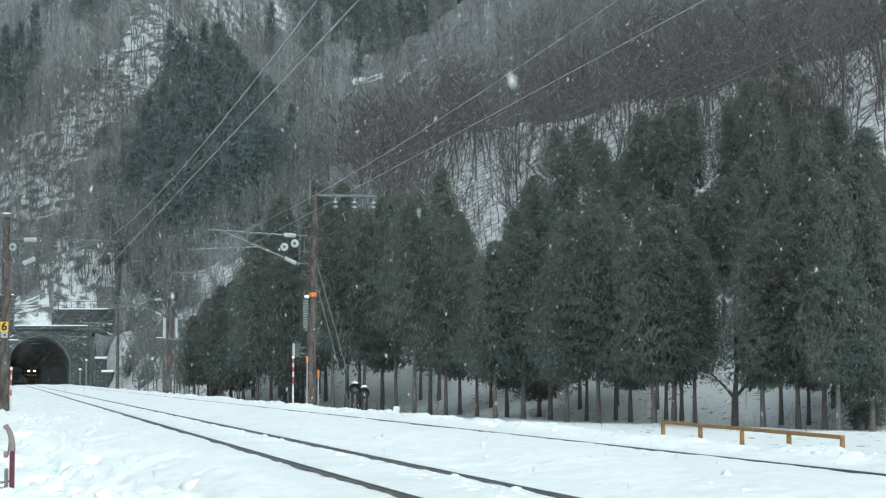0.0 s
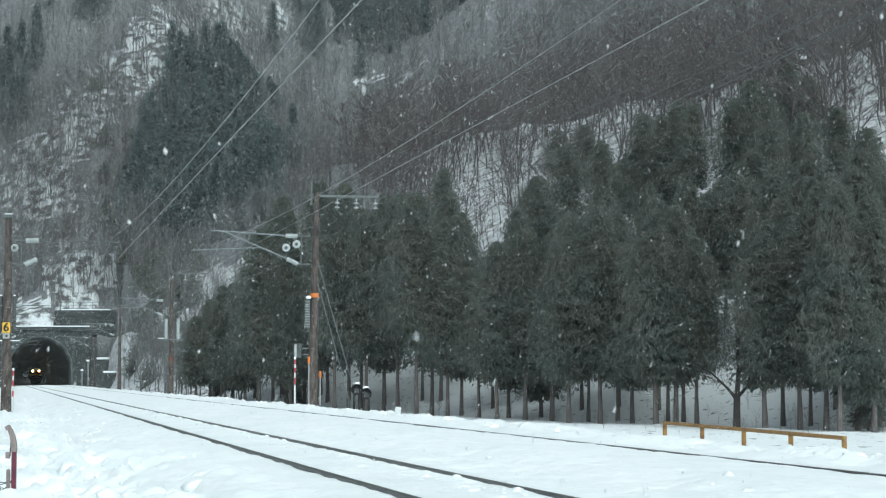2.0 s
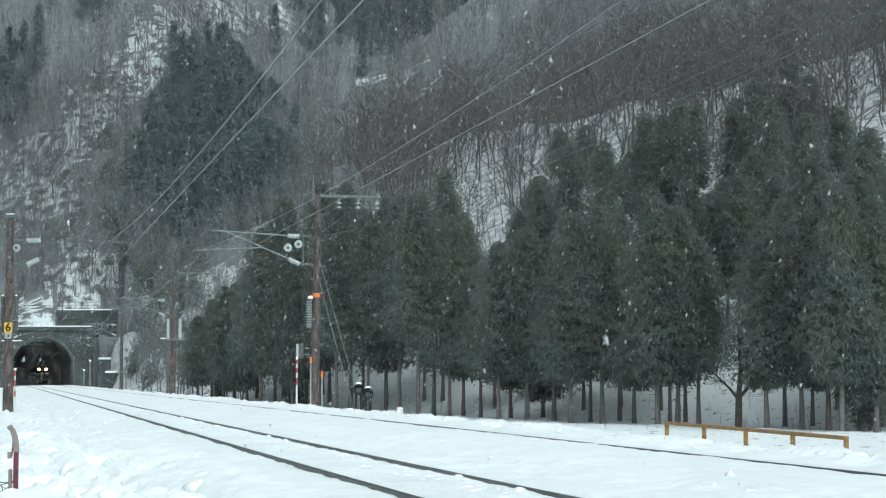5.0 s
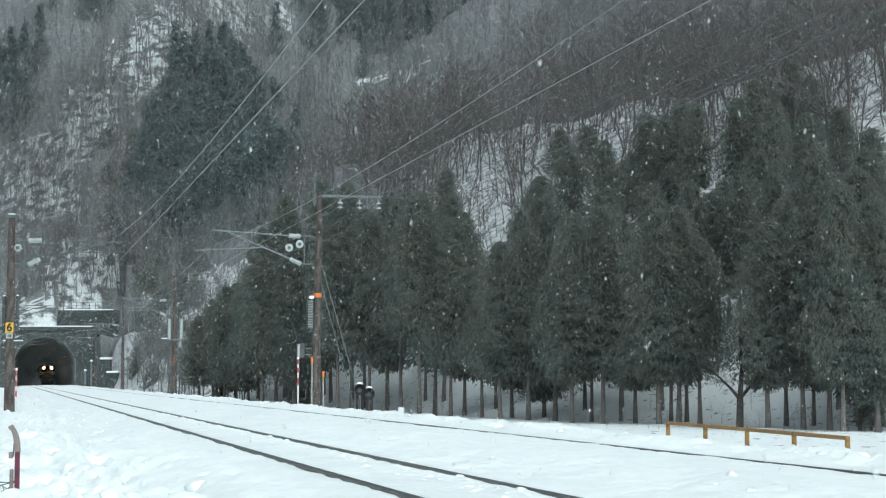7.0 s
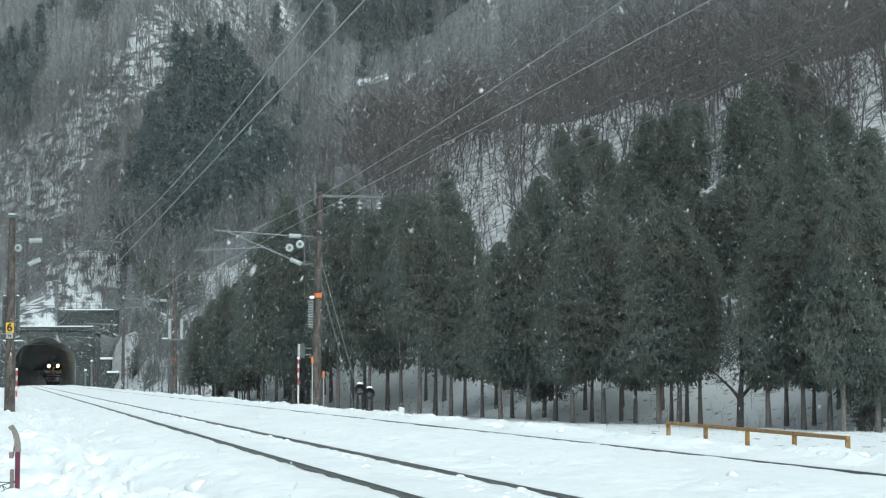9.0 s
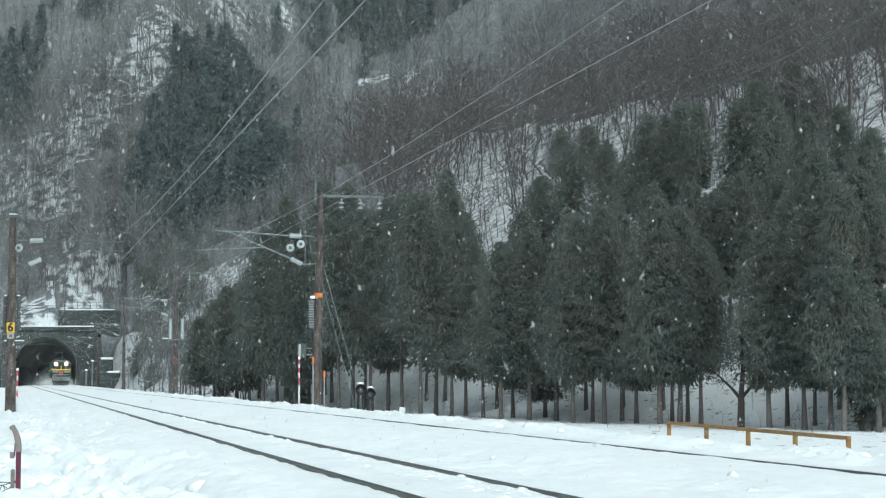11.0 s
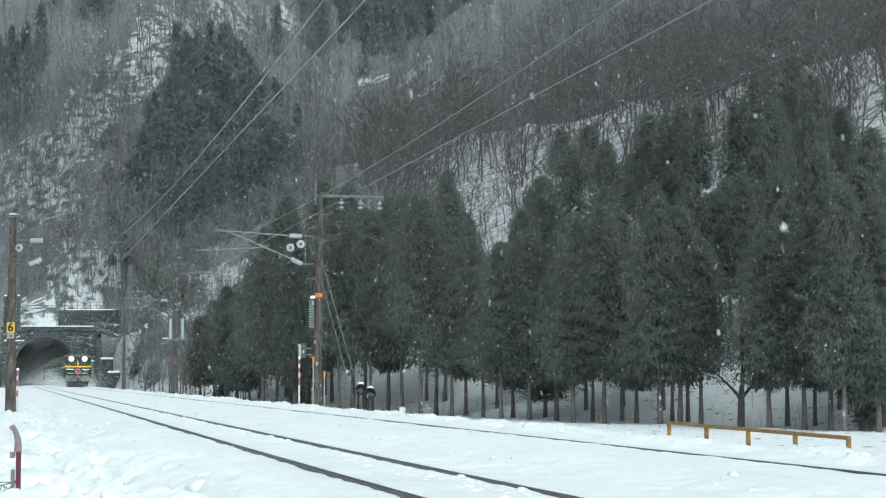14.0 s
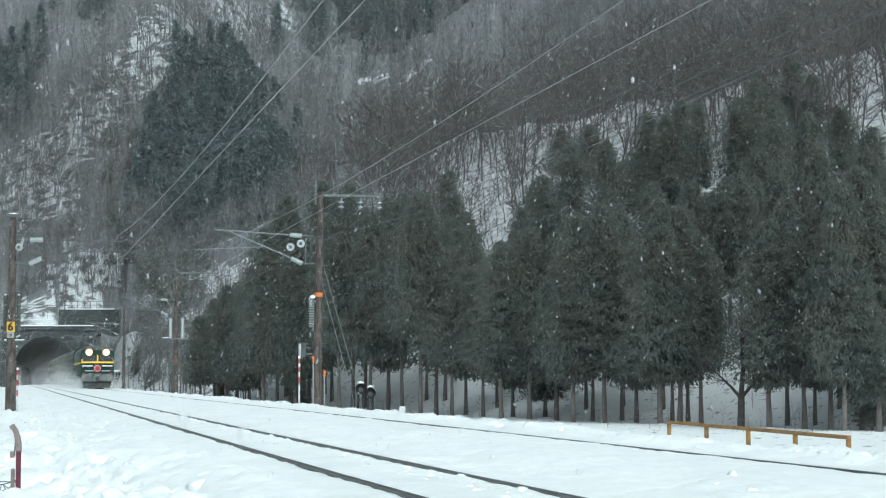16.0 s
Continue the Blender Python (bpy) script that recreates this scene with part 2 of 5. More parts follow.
def ground_height(o, d):
    o, d = np.asarray(o, float), np.asarray(d, float)
    x = o - SKEW * d
    base = np.interp(o, [p[0] for p in PROFILE], [p[1] for p in PROFILE]) + grade(np.clip(d, 0, 330))
    near = smoothstep(o, 3.0, 2.3) * (0.4 + 0.6 * smoothstep(o, 2.1, 1.1))
    lumps = 0.16 * value_noise(o * 0.9, d * 0.5, 1) + 0.26 * np.abs(value_noise(o * 2.1, d * 1.5, 2)) + 0.12 * value_noise(o * 4.3, d * 3.1, 3) + 0.09 * value_noise(o * 8, d * 4, 22) + 0.035 * value_noise(o * 15, d * 7, 23) - 0.10
    lumps = lumps - 0.13 * smoothstep(value_noise(o * 2.3 + 40, d * 1.6, 20), 0.24, 0.36)
    ridge = 0.07 * value_noise(o * 1.2, d * 0.5, 4) + 0.10 * np.abs(value_noise(o * 3.6, d * 2.2, 5)) + 0.06 * np.abs(value_noise(o * 5, d * 4, 9)) + 0.045 * value_noise(o * 9, d * 4.5, 24) - 0.055
    between = smoothstep(np.abs(o - 5.5), 1.25, 0.9)
    bank = smoothstep(o, 8.3, 9.0)
    bed = 0.02 * value_noise(o * 7, d * 3.5, 6) + 0.02 * value_noise(o * 2, d * 0.9, 7)
    bed = bed + 0.03 * smoothstep(value_noise(o * 5, d * 2.3, 21), 0.05, 0.3) * smoothstep(np.abs(o - 3.85), 0.24, 0.1)
    soft = lumps * near + ridge * between * 0.8 + (ridge * 1.7 + 0.05 * value_noise(o * 0.6, d * 0.35, 8)) * bank + bed
    q = hill_line(x, d)
    rise = np.where(q > 6, 0.54 * (np.minimum(q, 75) - 6), 0.0) - 0.25 * np.clip(q - 75, 0, 14) + 0.80 * np.maximum(0, q - 92)
    rise = rise + smoothstep(q, 5, 40) * (5.0 * value_noise(x / 23, d / 23, 11) + 1.6 * value_noise(x / 7, d / 7, 12)) * smoothstep(q, 60, 45)
    rise = rise + smoothstep(q, 55, 75) * smoothstep(q, 90, 78) * (1.6 * value_noise(x / 14, d / 14, 17) + 0.7 * value_noise(x / 3.5, d / 3.5, 18))
    rise = rise + smoothstep(q, 95, 150) * (22 * value_noise(x / 60, d / 75, 13) + 7 * value_noise(x / 18, d / 22, 14))
    left = 0.62 * np.maximum(0, d - 318) * smoothstep(x, -10, -75)
    left = left + smoothstep(d, 320, 380) * smoothstep(x, -10, -75) * (20 * value_noise(x / 40, d / 50, 15) + 5 * value_noise(x / 13, d / 15, 16))
    rise = np.maximum(rise + left, 0)
    over = (o > -5) & (o < 19)
    shelf = np.where(o < 7.2, 8.3 + 1.1 * (d - 302), np.where(d < 313, 8.4, 8.4 + 1.2 * (d - 313)))
    rise = np.where((d >= 302) & over, np.clip(rise, 8.3 + 0.1 * (d - 302), np.maximum(shelf, 8.3)), rise)
    rise = np.where((d < 302) & (o > 7) & (o < 19), np.minimum(rise, 8.4), rise)
    steep = smoothstep(d, 250, 266) * (o > 4)
    open_cut = np.where(d < 302, smoothstep(np.abs(o - 4), 9.0 + 0.5 * steep, 17 - 4.2 * steep), 1.0)
    return base + soft + rise * open_cut


def make_ground():
    os_ = np.concatenate([np.arange(-140, -12, 8), np.arange(-12, -1, 1.0), np.arange(-1, 2.6, 0.05), np.arange(2.6, 11, 0.1), np.arange(11, 20, 0.5),
                          np.arange(20, 70, 2.0), np.arange(70, 900, 7.0)])
    ds = np.concatenate([np.arange(-60, 8, 4.0), np.arange(8, 30, 0.1), np.arange(30, 36, 0.15), np.arange(36, 90, 0.4), np.arange(90, 301, 1.5), [301.2, 302.0],
                         np.arange(305, 700, 5.0), np.arange(700, 1500, 40.0)])
    oo, dd = np.meshgrid(os_, ds)
    zz = ground_height(oo, dd)
    verts = np.stack([oo - SKEW * dd, dd, zz], -1).reshape(-1, 3)
    n, m = len(ds), len(os_)
    idx = np.arange(n * m).reshape(n, m)
    faces = np.stack([idx[:-1, :-1], idx[:-1, 1:], idx[1:, 1:], idx[1:, :-1]], -1).reshape(-1, 4)
    co, cd = (oo[:-1, :-1] + oo[1:, 1:]).ravel() / 2, (dd[:-1, :-1] + dd[1:, 1:]).ravel() / 2
    cx = co - SKEW * cd
    keep = ~((cd > 301.2) & (cd < 302) & (co > -3) & (co < 14))
    q = hill_line(cx, cd)
    kind = np.zeros(len(faces), int)
    kind[(co > 14) & (cd < 160)] = 1
    kind[(q > 4) & (co > 12)] = 1
    kind[(q > 28) & (co > 12)] = 4
    kind[q > 84] = 2
    kind[(q > 12) & (co > 12) & (cx < -0.075 * cd)] = 4
    kind[(co > 13) & (cd > 150) & (cx < -0.118 * cd)] = 4
    kind[(co > 13) & (co < 18.6) & (cd > 258) & (cd < 302)] = 4
    kind[(q > 34) & (co > 12) & (cx < -0.008 * cd)] = 2
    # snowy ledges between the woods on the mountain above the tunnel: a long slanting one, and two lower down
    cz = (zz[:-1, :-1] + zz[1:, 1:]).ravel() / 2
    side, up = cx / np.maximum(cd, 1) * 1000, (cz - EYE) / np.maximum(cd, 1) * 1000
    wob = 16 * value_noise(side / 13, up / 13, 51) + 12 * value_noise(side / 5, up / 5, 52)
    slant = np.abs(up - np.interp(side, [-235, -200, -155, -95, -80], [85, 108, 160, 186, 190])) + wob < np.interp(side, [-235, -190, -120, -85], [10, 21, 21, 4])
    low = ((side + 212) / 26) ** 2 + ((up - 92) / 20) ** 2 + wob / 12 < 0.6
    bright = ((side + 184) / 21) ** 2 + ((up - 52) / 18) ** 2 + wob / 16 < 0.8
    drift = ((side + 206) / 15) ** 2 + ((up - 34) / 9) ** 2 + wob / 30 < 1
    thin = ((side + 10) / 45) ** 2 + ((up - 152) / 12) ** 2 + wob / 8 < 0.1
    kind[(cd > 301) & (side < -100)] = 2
    # beyond 430 m the ground takes the brush colour lightened for haze
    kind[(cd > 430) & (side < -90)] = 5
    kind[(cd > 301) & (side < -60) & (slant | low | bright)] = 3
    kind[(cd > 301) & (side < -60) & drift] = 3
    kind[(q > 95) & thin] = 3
    ground = mesh_object("ground", verts, faces[keep], [SNOW, HILL_SNOW, MOUNTAIN, LEDGE_SNOW, THIN_SNOW, RIDGE_HAZE_BRUSH], kind[keep], smooth=True)
    tagged(ground, "deep snow over a railway bed, low field and wooded hillside", "snowy ground", kind="structure")


make_ground()


# ---- the railway tracks ----
def rail_mesh(bm, o):
    """One rail: head, web and foot as a straight bar that follows the grade."""
    section = [(-0.0325, 0), (0.0325, 0), (0.034, -0.035), (0.010, -0.05), (0.009, -0.12), (0.06, -0.15), (-0.06, -0.15), (-0.009, -0.12), (-0.010, -0.05), (-0.034, -0.035)]
    rings = []
    for d in [-40] + list(range(0, 301, 6)) + [310, 900]:
        z = float(grade(min(d, 330)))
        rings.append([bm.verts.new(at(o + a / 0.9767, d, z + b)) for a, b in section])
    n = len(section)
    for r0, r1 in zip(rings, rings[1:]):
        for i in range(n):
            j = (i + 1) % n
            bm.faces.new((r0[i], r1[i], r1[j], r0[j]))


def railway_track(centre, label):
    ob = thing("railway_track", label, "railway track", "tracks of the line")
    for side in (-0.578, 0.578):
        bm = bmesh.new()
        rail_mesh(bm, centre + side)
        part("rail", bm, RAIL, ob)


NEAR_TRACK, FAR_TRACK = 3.62, 7.51
railway_track(NEAR_TRACK, "dark steel rails cleared of snow on a straight track")
railway_track(FAR_TRACK, "dark steel rails half buried in ploughed snow")


# ---- the tunnel ----
def tunnel():
    d0, d1, centre, radius, spring = 300.0, 900.0, 5.56, 4.6, 2.75
    base = float(grade(300))
    arch = [(-radius, -0.6), (-radius, spring * 0.5)] + [(-radius * math.cos(a), spring + radius * math.sin(a)) for a in np.linspace(0, math.pi, 25)] + [(radius, spring * 0.5), (radius, -0.6)]
    ob = thing("tunnel_portal", "grey concrete tunnel portal with round arch and snowy parapet", "tunnel")
    # the face with the arch cut out of it
    bm = bmesh.new()
    left, right, top = -6.5, 7.4, 8.45
    for depth in (0.0, 1.2):
        low = [bm.verts.new(at(centre + a / 0.9767, d0 + depth, base + b)) for a, b in arch]
        outer = []
        for k, (a, b) in enumerate(arch):
            f = k / (len(arch) - 1)
            if f < 0.3:
                outer.append((left, -0.6 + (top + 0.6) * f / 0.3))
            elif f > 0.7:
                outer.append((right, -0.6 + (top + 0.6) * (1 - f) / 0.3))
            else:
                outer.append((left + (right - left) * (f - 0.3) / 0.4, top))
        high = [bm.verts.new(at(centre + a / 0.9767, d0 + depth, base + b)) for a, b in outer]
        for i in range(len(arch) - 1):
            quad = (low[i], high[i], high[i + 1], low[i + 1])
            bm.faces.new(quad if depth == 0 else quad[::-1])
    part("portal_wall", bm, CONCRETE, ob)
    bm = bmesh.new()
    block(bm, at(centre + 0.45, d0 + 0.3, base + top + 0.15), (14.4, 1.4, 0.5), 0.03)
    part("parapet", bm, CONCRETE, ob)
    bm = bmesh.new()
    block(bm, at(centre + 0.4, d0 + 0.3, base + top + 0.48), (13.6, 1.1, 0.18), 0.08)
    part("parapet_snow", bm, SNOW_CAP, ob, "strip of snow on the parapet")
    # lining
    bm = bmesh.new()
    r0 = [bm.verts.new(at(centre + a / 0.9767, d0 + 0.2, base + b)) for a, b in arch]
    r1 = [bm.verts.new(at(centre + a / 0.9767, d1, base + b)) for a, b in arch]
    for i in range(len(arch) - 1):
        bm.faces.new((r0[i], r1[i], r1[i + 1], r0[i + 1]))
    bm.faces.new(r1)
    bm.faces.new((r0[0], r0[-1], r1[-1], r1[0]))
    part("tunnel_lining", bm, LINING, ob, "grey tunnel lining, paled for haze")
    # upper retaining wall with a fence on it
    wall = thing("retaining_wall", "dark concrete retaining wall above the portal with snow along its top", "retaining wall")
    bm = bmesh.new()
    block(bm, at(12.5, 309, base + 9.6), (9.6, 0.6, 4.2), 0.03)
    part("wall_slab", bm, CONCRETE, wall)
    bm = bmesh.new()
    block(bm, at(12.6, 309, base + 11.77), (7.6, 0.55, 0.16), 0.07)
    part("wall_snow", bm, SNOW_CAP, wall, "strip of snow along the wall top")
    for k in range(9):
        bm = bmesh.new()
        tube(bm, at(8.6 + k * 1.0, 309.2, base + 11.7), at(8.6 + k * 1.0, 309.2, base + 13.0), 0.05, n=6)
        part("fence_post", bm, DULL_STEEL, wall)
    for zz in (12.4, 12.95):
        bm = bmesh.new()
        tube(bm, at(8.4, 309.2, base + zz), at(16.8, 309.2, base + zz), 0.04, n=6)
        part("fence_rail", bm, DULL_STEEL, wall)
    wing = thing("wing_wall", "dark sloping concrete wing wall beside the tunnel mouth", "retaining wall")
    bm = bmesh.new()
    v = [bm.verts.new(at(o, d, base + z)) for o, d, z in ((13.1, 299.5, -1), (13.1, 299.5, 7.2), (13.1, 285, 2.2), (13.1, 285, -1), (13.8, 299.5, -1), (13.8, 299.5, 7.2), (13.8, 285, 2.2), (13.8, 285, -1))]
    for f in ((0, 1, 2, 3), (7, 6, 5, 4), (1, 5, 6, 2), (2, 6, 7, 3), (0, 4, 5, 1)):
        bm.faces.new([v[i] for i in f])
    part("wing_slab", bm, CONCRETE, wing)


tunnel()


# ---- masts, wires and railway fittings ----
def insulator(bm, a, b, sheds=8, r=0.09):
    a, b = Vector(a), Vector(b)
    tube(bm, a, b, r * 0.75, n=10)
    for k in range(sheds):
        f = (k + 0.5) / sheds
        c, step = a.lerp(b, f), (b - a) / sheds
        tube(bm, c - step * 0.28, c + step * 0.28, r, r * 0.8, 12)


def pole_steps(ob, foot, height, lean):
    for k in range(int((height - 2.0) / 0.5)):
        z = 2.0 + 0.5 * k
        w, c = 0.198 - 0.0115 * z, lean * z / height
        bm = bmesh.new()
        tube(bm, foot + Vector((c - w - (0.03 if k % 2 else 0.12), -0.03, z)), foot + Vector((c + w + (0.18 if k % 2 else 0.05), -0.03, z)), 0.022, n=6)
        part("step_bolt", bm, STEEL, ob)


def mast(o, d, foot_z, height, reach, sign, arms=True, spike=0.5, hinge=(6.37, 5.30, 0.18), lean=0.0, tube_r=0.032, tube_mat=None, label="tall tapered concrete catenary mast stained brown beside the tracks"):
    """A round concrete mast with a hinged cantilever towards the track. sign: -1 reaches to smaller o."""
    ob = thing("catenary_mast", label, "catenary mast", "catenary masts")
    tube_mat = tube_mat or STEEL
    foot = at(o, d, foot_z)
    rail = float(grade(d))
    across = Vector((0.9767, 0.2145, 0)) * sign
    bm = bmesh.new()
    zs = [-0.8 + (height + 0.8) * k / 6 for k in range(7)]
    path_tube(bm, [foot + Vector((lean * z / height, 0, z)) for z in zs], [0.198 - 0.0115 * z for z in zs], 16)
    part("pole", bm, POLE, ob, smooth=False)
    pole_steps(ob, foot, height, lean)
    p = Vector((foot.x, foot.y, 0))
    up = Vector((0, 0, 1))
    top_z, low_z = rail + hinge[0] + 0.05, rail + hinge[1] + 0.05
    hinge_top, hinge_low = p + across * 0.55 + up * (top_z - 0.05), p + across * 0.55 + up * (low_z - 0.05)
    for h in (top_z - 0.05, low_z - 0.05):
        bm = bmesh.new()
        tube(bm, p + across * 0.1 + up * h, p + across * 0.6 + up * h, 0.035, n=8)
        part("bracket", bm, DULL_STEEL, ob)
    bm = bmesh.new()
    tube(bm, p + across * 0.45 + up * (low_z - 0.1), p + across * 0.45 + up * (top_z + 0.1), 0.028, n=8)
    part("hinge_bar", bm, DULL_STEEL, ob)
    tip = p + across * reach + up * (top_z - 0.05 + hinge[2])
    ins_a, ins_b = hinge_top + across * 0.05, hinge_top + across * 0.5 + up * 0.02
    bm = bmesh.new()
    insulator(bm, ins_a, ins_b, 8, 0.10)
    part("insulator", bm, CERAMIC, ob, "white ceramic insulator")
    bm = bmesh.new()
    tube(bm, ins_b, tip, tube_r, n=8)
    part("top_tube", bm, tube_mat, ob)
    low_b = hinge_low + across * 0.45 + up * 0.2
    bm = bmesh.new()
    insulator(bm, hinge_low + across * 0.03, low_b, 8, 0.10)
    part("insulator", bm, CERAMIC, ob, "white ceramic insulator")
    join = p + across * (reach - 0.55) + up * (top_z - 0.07 + hinge[2] * 0.85)
    bm = bmesh.new()
    tube(bm, low_b, join, tube_r, n=8)
    part("strut", bm, tube_mat, ob)
    mid = low_b.lerp(join, 0.42)
    bm = bmesh.new()
    tube(bm, mid, p + across * (reach + 0.75) + up * (low_z + 0.42), tube_r * 0.7, n=8)
    part("registration_arm", bm, tube_mat, ob)
    bm = bmesh.new()
    tube(bm, mid.lerp(join, 0.3), mid.lerp(join, 0.3) - up * 0.62, 0.015, n=6)
    part("drop_bracket", bm, STEEL, ob)
    if arms:
        cz = foot_z + height - 0.12
        bm = bmesh.new()
        block(bm, p - across * 1.25 + up * cz, (2.6, 0.08, 0.10), 0.01, Matrix.Rotation(math.atan2(0.2145, 0.9767), 4, "Z"))
        part("crossarm", bm, DULL_STEEL, ob)
        for k in range(3):
            bm = bmesh.new()
            q = p - across * (0.95 + 0.75 * k) + up * (cz - 0.08)
            tube(bm, q, q - up * 0.12, 0.02, n=6)
            for dz in (0.18, 0.36):
                tube(bm, q - up * (dz + 0.015), q - up * (dz - 0.045), 0.115, 0.05, 14)
            tube(bm, q - up * 0.1, q - up * 0.45, 0.014, n=6)
            part("disc_insulator", bm, CERAMIC, ob, "pair of white disc insulators")
        bm = bmesh.new()
        block(bm, p + across * 0.06 + up * (cz + spike * 0.2), (0.07, 0.07, spike + 0.45), 0.01)
        part("top_bracket", bm, DULL_STEEL, ob)
    return ob, p, across, up


def band(ob, p, z, r, h, mat, name, label=""):
    bm = bmesh.new()
    tube(bm, p + Vector((0, 0, z - h / 2)), p + Vector((0, 0, z + h / 2)), r, r, 16)
    return part(name, bm, mat, ob, label)


def snow_pole(foot, height, stripes, label):
    """A thin marker pole with red and white stripes."""
    ob = thing("marker_pole", label, "marker pole", "snow marker poles")
    z = 0.0
    for k, (h, mat) in enumerate(stripes):
        bm = bmesh.new()
        tube(bm, foot + Vector((0, 0, z)), foot + Vector((0, 0, z + h)), 0.034, 0.034, 10)
        part("stripe" if k else "shaft", bm, mat, ob)
        z += h
    bm = bmesh.new()
    bmesh.ops.create_uvsphere(bm, u_segments=10, v_segments=6, radius=0.05, matrix=Matrix.Translation(foot + Vector((0, 0, z + 0.02))))
    part("cap", bm, SNOW_CAP, ob, "cap of snow")
    return ob


def main_masts():
    # the mast beside the far track
    ob, p, across, up = mast(11.8, 76, -0.2, 8.35, 3.95, -1, lean=0.14)
    tagged(ob, "tall concrete catenary mast with orange band, crossarm and white insulators")
    band(ob, p + Vector((0.075, 0, 0)), 4.18, 0.16, 0.16, ORANGE, "orange_band", "bright orange band")
    # feeder coil of ceramic rings on the cantilever
    for k, (a, z) in enumerate(((0.62, 6.14), (1.02, 6.0))):
        bm = bmesh.new()
        c = p + across * a + up * z
        for s in range(3):
            tube(bm, c + Vector((0, -0.1 + 0.08 * s, 0)), c + Vector((0, -0.05 + 0.08 * s, 0)), 0.155 - 0.02 * s, 0.135 - 0.02 * s, 18)
        part("suspension_insulator", bm, CERAMIC, ob, "large white disc insulator")
        bm = bmesh.new()
        tube(bm, c + Vector((0, -0.13, 0)), c + Vector((0, -0.10, 0)), 0.06, 0.06, 12)
        part("insulator_cap", bm, DULL_STEEL, ob)
    bm = bmesh.new()
    loop = [p + across * (0.13 + 0.13 * math.sin(a)) + up * (6.2 + 0.45 * math.cos(a)) for a in np.linspace(0.1, 3.0, 12)]
    path_tube(bm, loop, 0.02)
    part("jumper_cable", bm, DULL_STEEL, ob)
    # ribbed resistor box hung on the mast
    box = thing("equipment_box", "tall pale ribbed metal box hung on the mast", "equipment box")
    bm = bmesh.new()
    block(bm, p + across * 0.19 + up * 3.45, (0.19, 0.16, 1.1), 0.02)
    casing = part("casing", bm, DULL_STEEL, box)
    for k in range(11):
        bm = bmesh.new()
        block(bm, p + across * 0.19 + up * (2.97 + 0.096 * k) + Vector((0, -0.09, 0)), (0.21, 0.05, 0.035), 0.008)
        part("rib", bm, GREY_CERAMIC, casing)
    bm = bmesh.new()
    block(bm, p + across * 0.15 + up * 4.1, (0.2, 0.22, 0.12), 0.05)
    part("snow_cap", bm, SNOW_CAP, casing, "cap of snow")
    # control box on two arms
    box = thing("control_box", "grey metal control box with a pale stripe on two arms", "control box")
    bm = bmesh.new()
    block(bm, p + across * 0.56 + up * 2.05, (0.30, 0.2, 0.56), 0.02)
    casing = part("casing", bm, DARK_WIRE, box)
    bm = bmesh.new()
    block(bm, p + across * 0.64 + up * 2.05 + Vector((0, -0.105, 0)), (0.09, 0.02, 0.5), 0.004)
    part("stripe", bm, GREY_BOX, casing)
    for z in (1.9, 2.14):
        bm = bmesh.new()
        tube(bm, p + across * 0.15 + up * z, p + across * 0.46 + up * z, 0.022, n=6)
        part("arm", bm, STEEL, box)
    # marker poles
    snow_pole(at(10.92, 74.5, -0.25), 2.0, [(0.98, WHITE), (0.06, STEEL), (0.22, RED), (0.2, WHITE), (0.18, RED), (0.14, WHITE), (0.16, RED), (0.05, WHITE)],
              "slim white marker pole with red bands and snow cap")
    for o, dd, h in ((11.49, 74.8, 1.82), (11.90, 74.7, 1.28)):
        st = thing("cable_guard", "thin pale rod with an orange tip beside the mast foot", "marker rod", "rods at the mast foot")
        f = at(o, dd, -0.25)
        bm = bmesh.new()
        tube(bm, f, f + up * h, 0.022, n=8)
        part("rod", bm, GREY_BOX, st)
        bm = bmesh.new()
        tube(bm, f + up * h, f + up * (h + 0.24), 0.05, 0.04, 8)
        part("tip", bm, ORANGE, st)
    # stay wires
    for k, (z, o, dd) in enumerate(((6.2, 13.55, 76.3), (5.4, 13.25, 76.2))):
        st = thing("stay_wire", "thin steel stay wire from the mast to the ground", "stay wire", "stay wires")
        bm = bmesh.new()
        tube(bm, p + up * z, at(o, dd, 0.2), 0.012, n=6)
        part("strand", bm, GREY_CERAMIC, st)
        bm = bmesh.new()
        tube(bm, at(o, dd, 0.2), at(o + 0.03, dd, -1.0), 0.03, n=6)
        part("anchor", bm, DULL_STEEL, st)
    # far masts of the same line
    for d in (138, 200, 262):
        ob2, p2, a2, u2 = mast(11.6, d, float(grade(d)) - 0.6, 9.0, 3.9, -1, label="distant concrete catenary mast beside the tracks")
        g = float(grade(d))
        if d == 138:
            band(ob2, p2, g + 2.3, 0.19, 0.3, FADED_ORANGE, "orange_band", "faded orange band")
            tr = thing("mast_switchgear", "pair of pale ceramic switch columns on a mast bracket", "switchgear")
            for a in (0.36, -0.46):
                bm = bmesh.new()
                insulator(bm, p2 + a2 * a + u2 * (g + 3.7), p2 + a2 * a + u2 * (g + 5.1), 10, 0.13)
                part("column", bm, CERAMIC, tr)
            bm = bmesh.new()
            block(bm, p2 + u2 * (g + 3.65), (1.7, 0.3, 0.08), 0.02)
            part("bracket", bm, STEEL, tr)
            bm = bmesh.new()
            block(bm, p2 + u2 * (g + 3.74) + a2 * 0.7, (0.4, 0.3, 0.06), 0.025)
            part("snow_ledge", bm, SNOW_CAP, tr)
    # the mast line beside the near track
    ob, p, across, up = mast(0.07, 70, -0.45, 7.25, 3.95, 1, arms=False, hinge=(5.8, 4.95, 0.0), tube_r=0.02, tube_mat=DULL_STEEL)
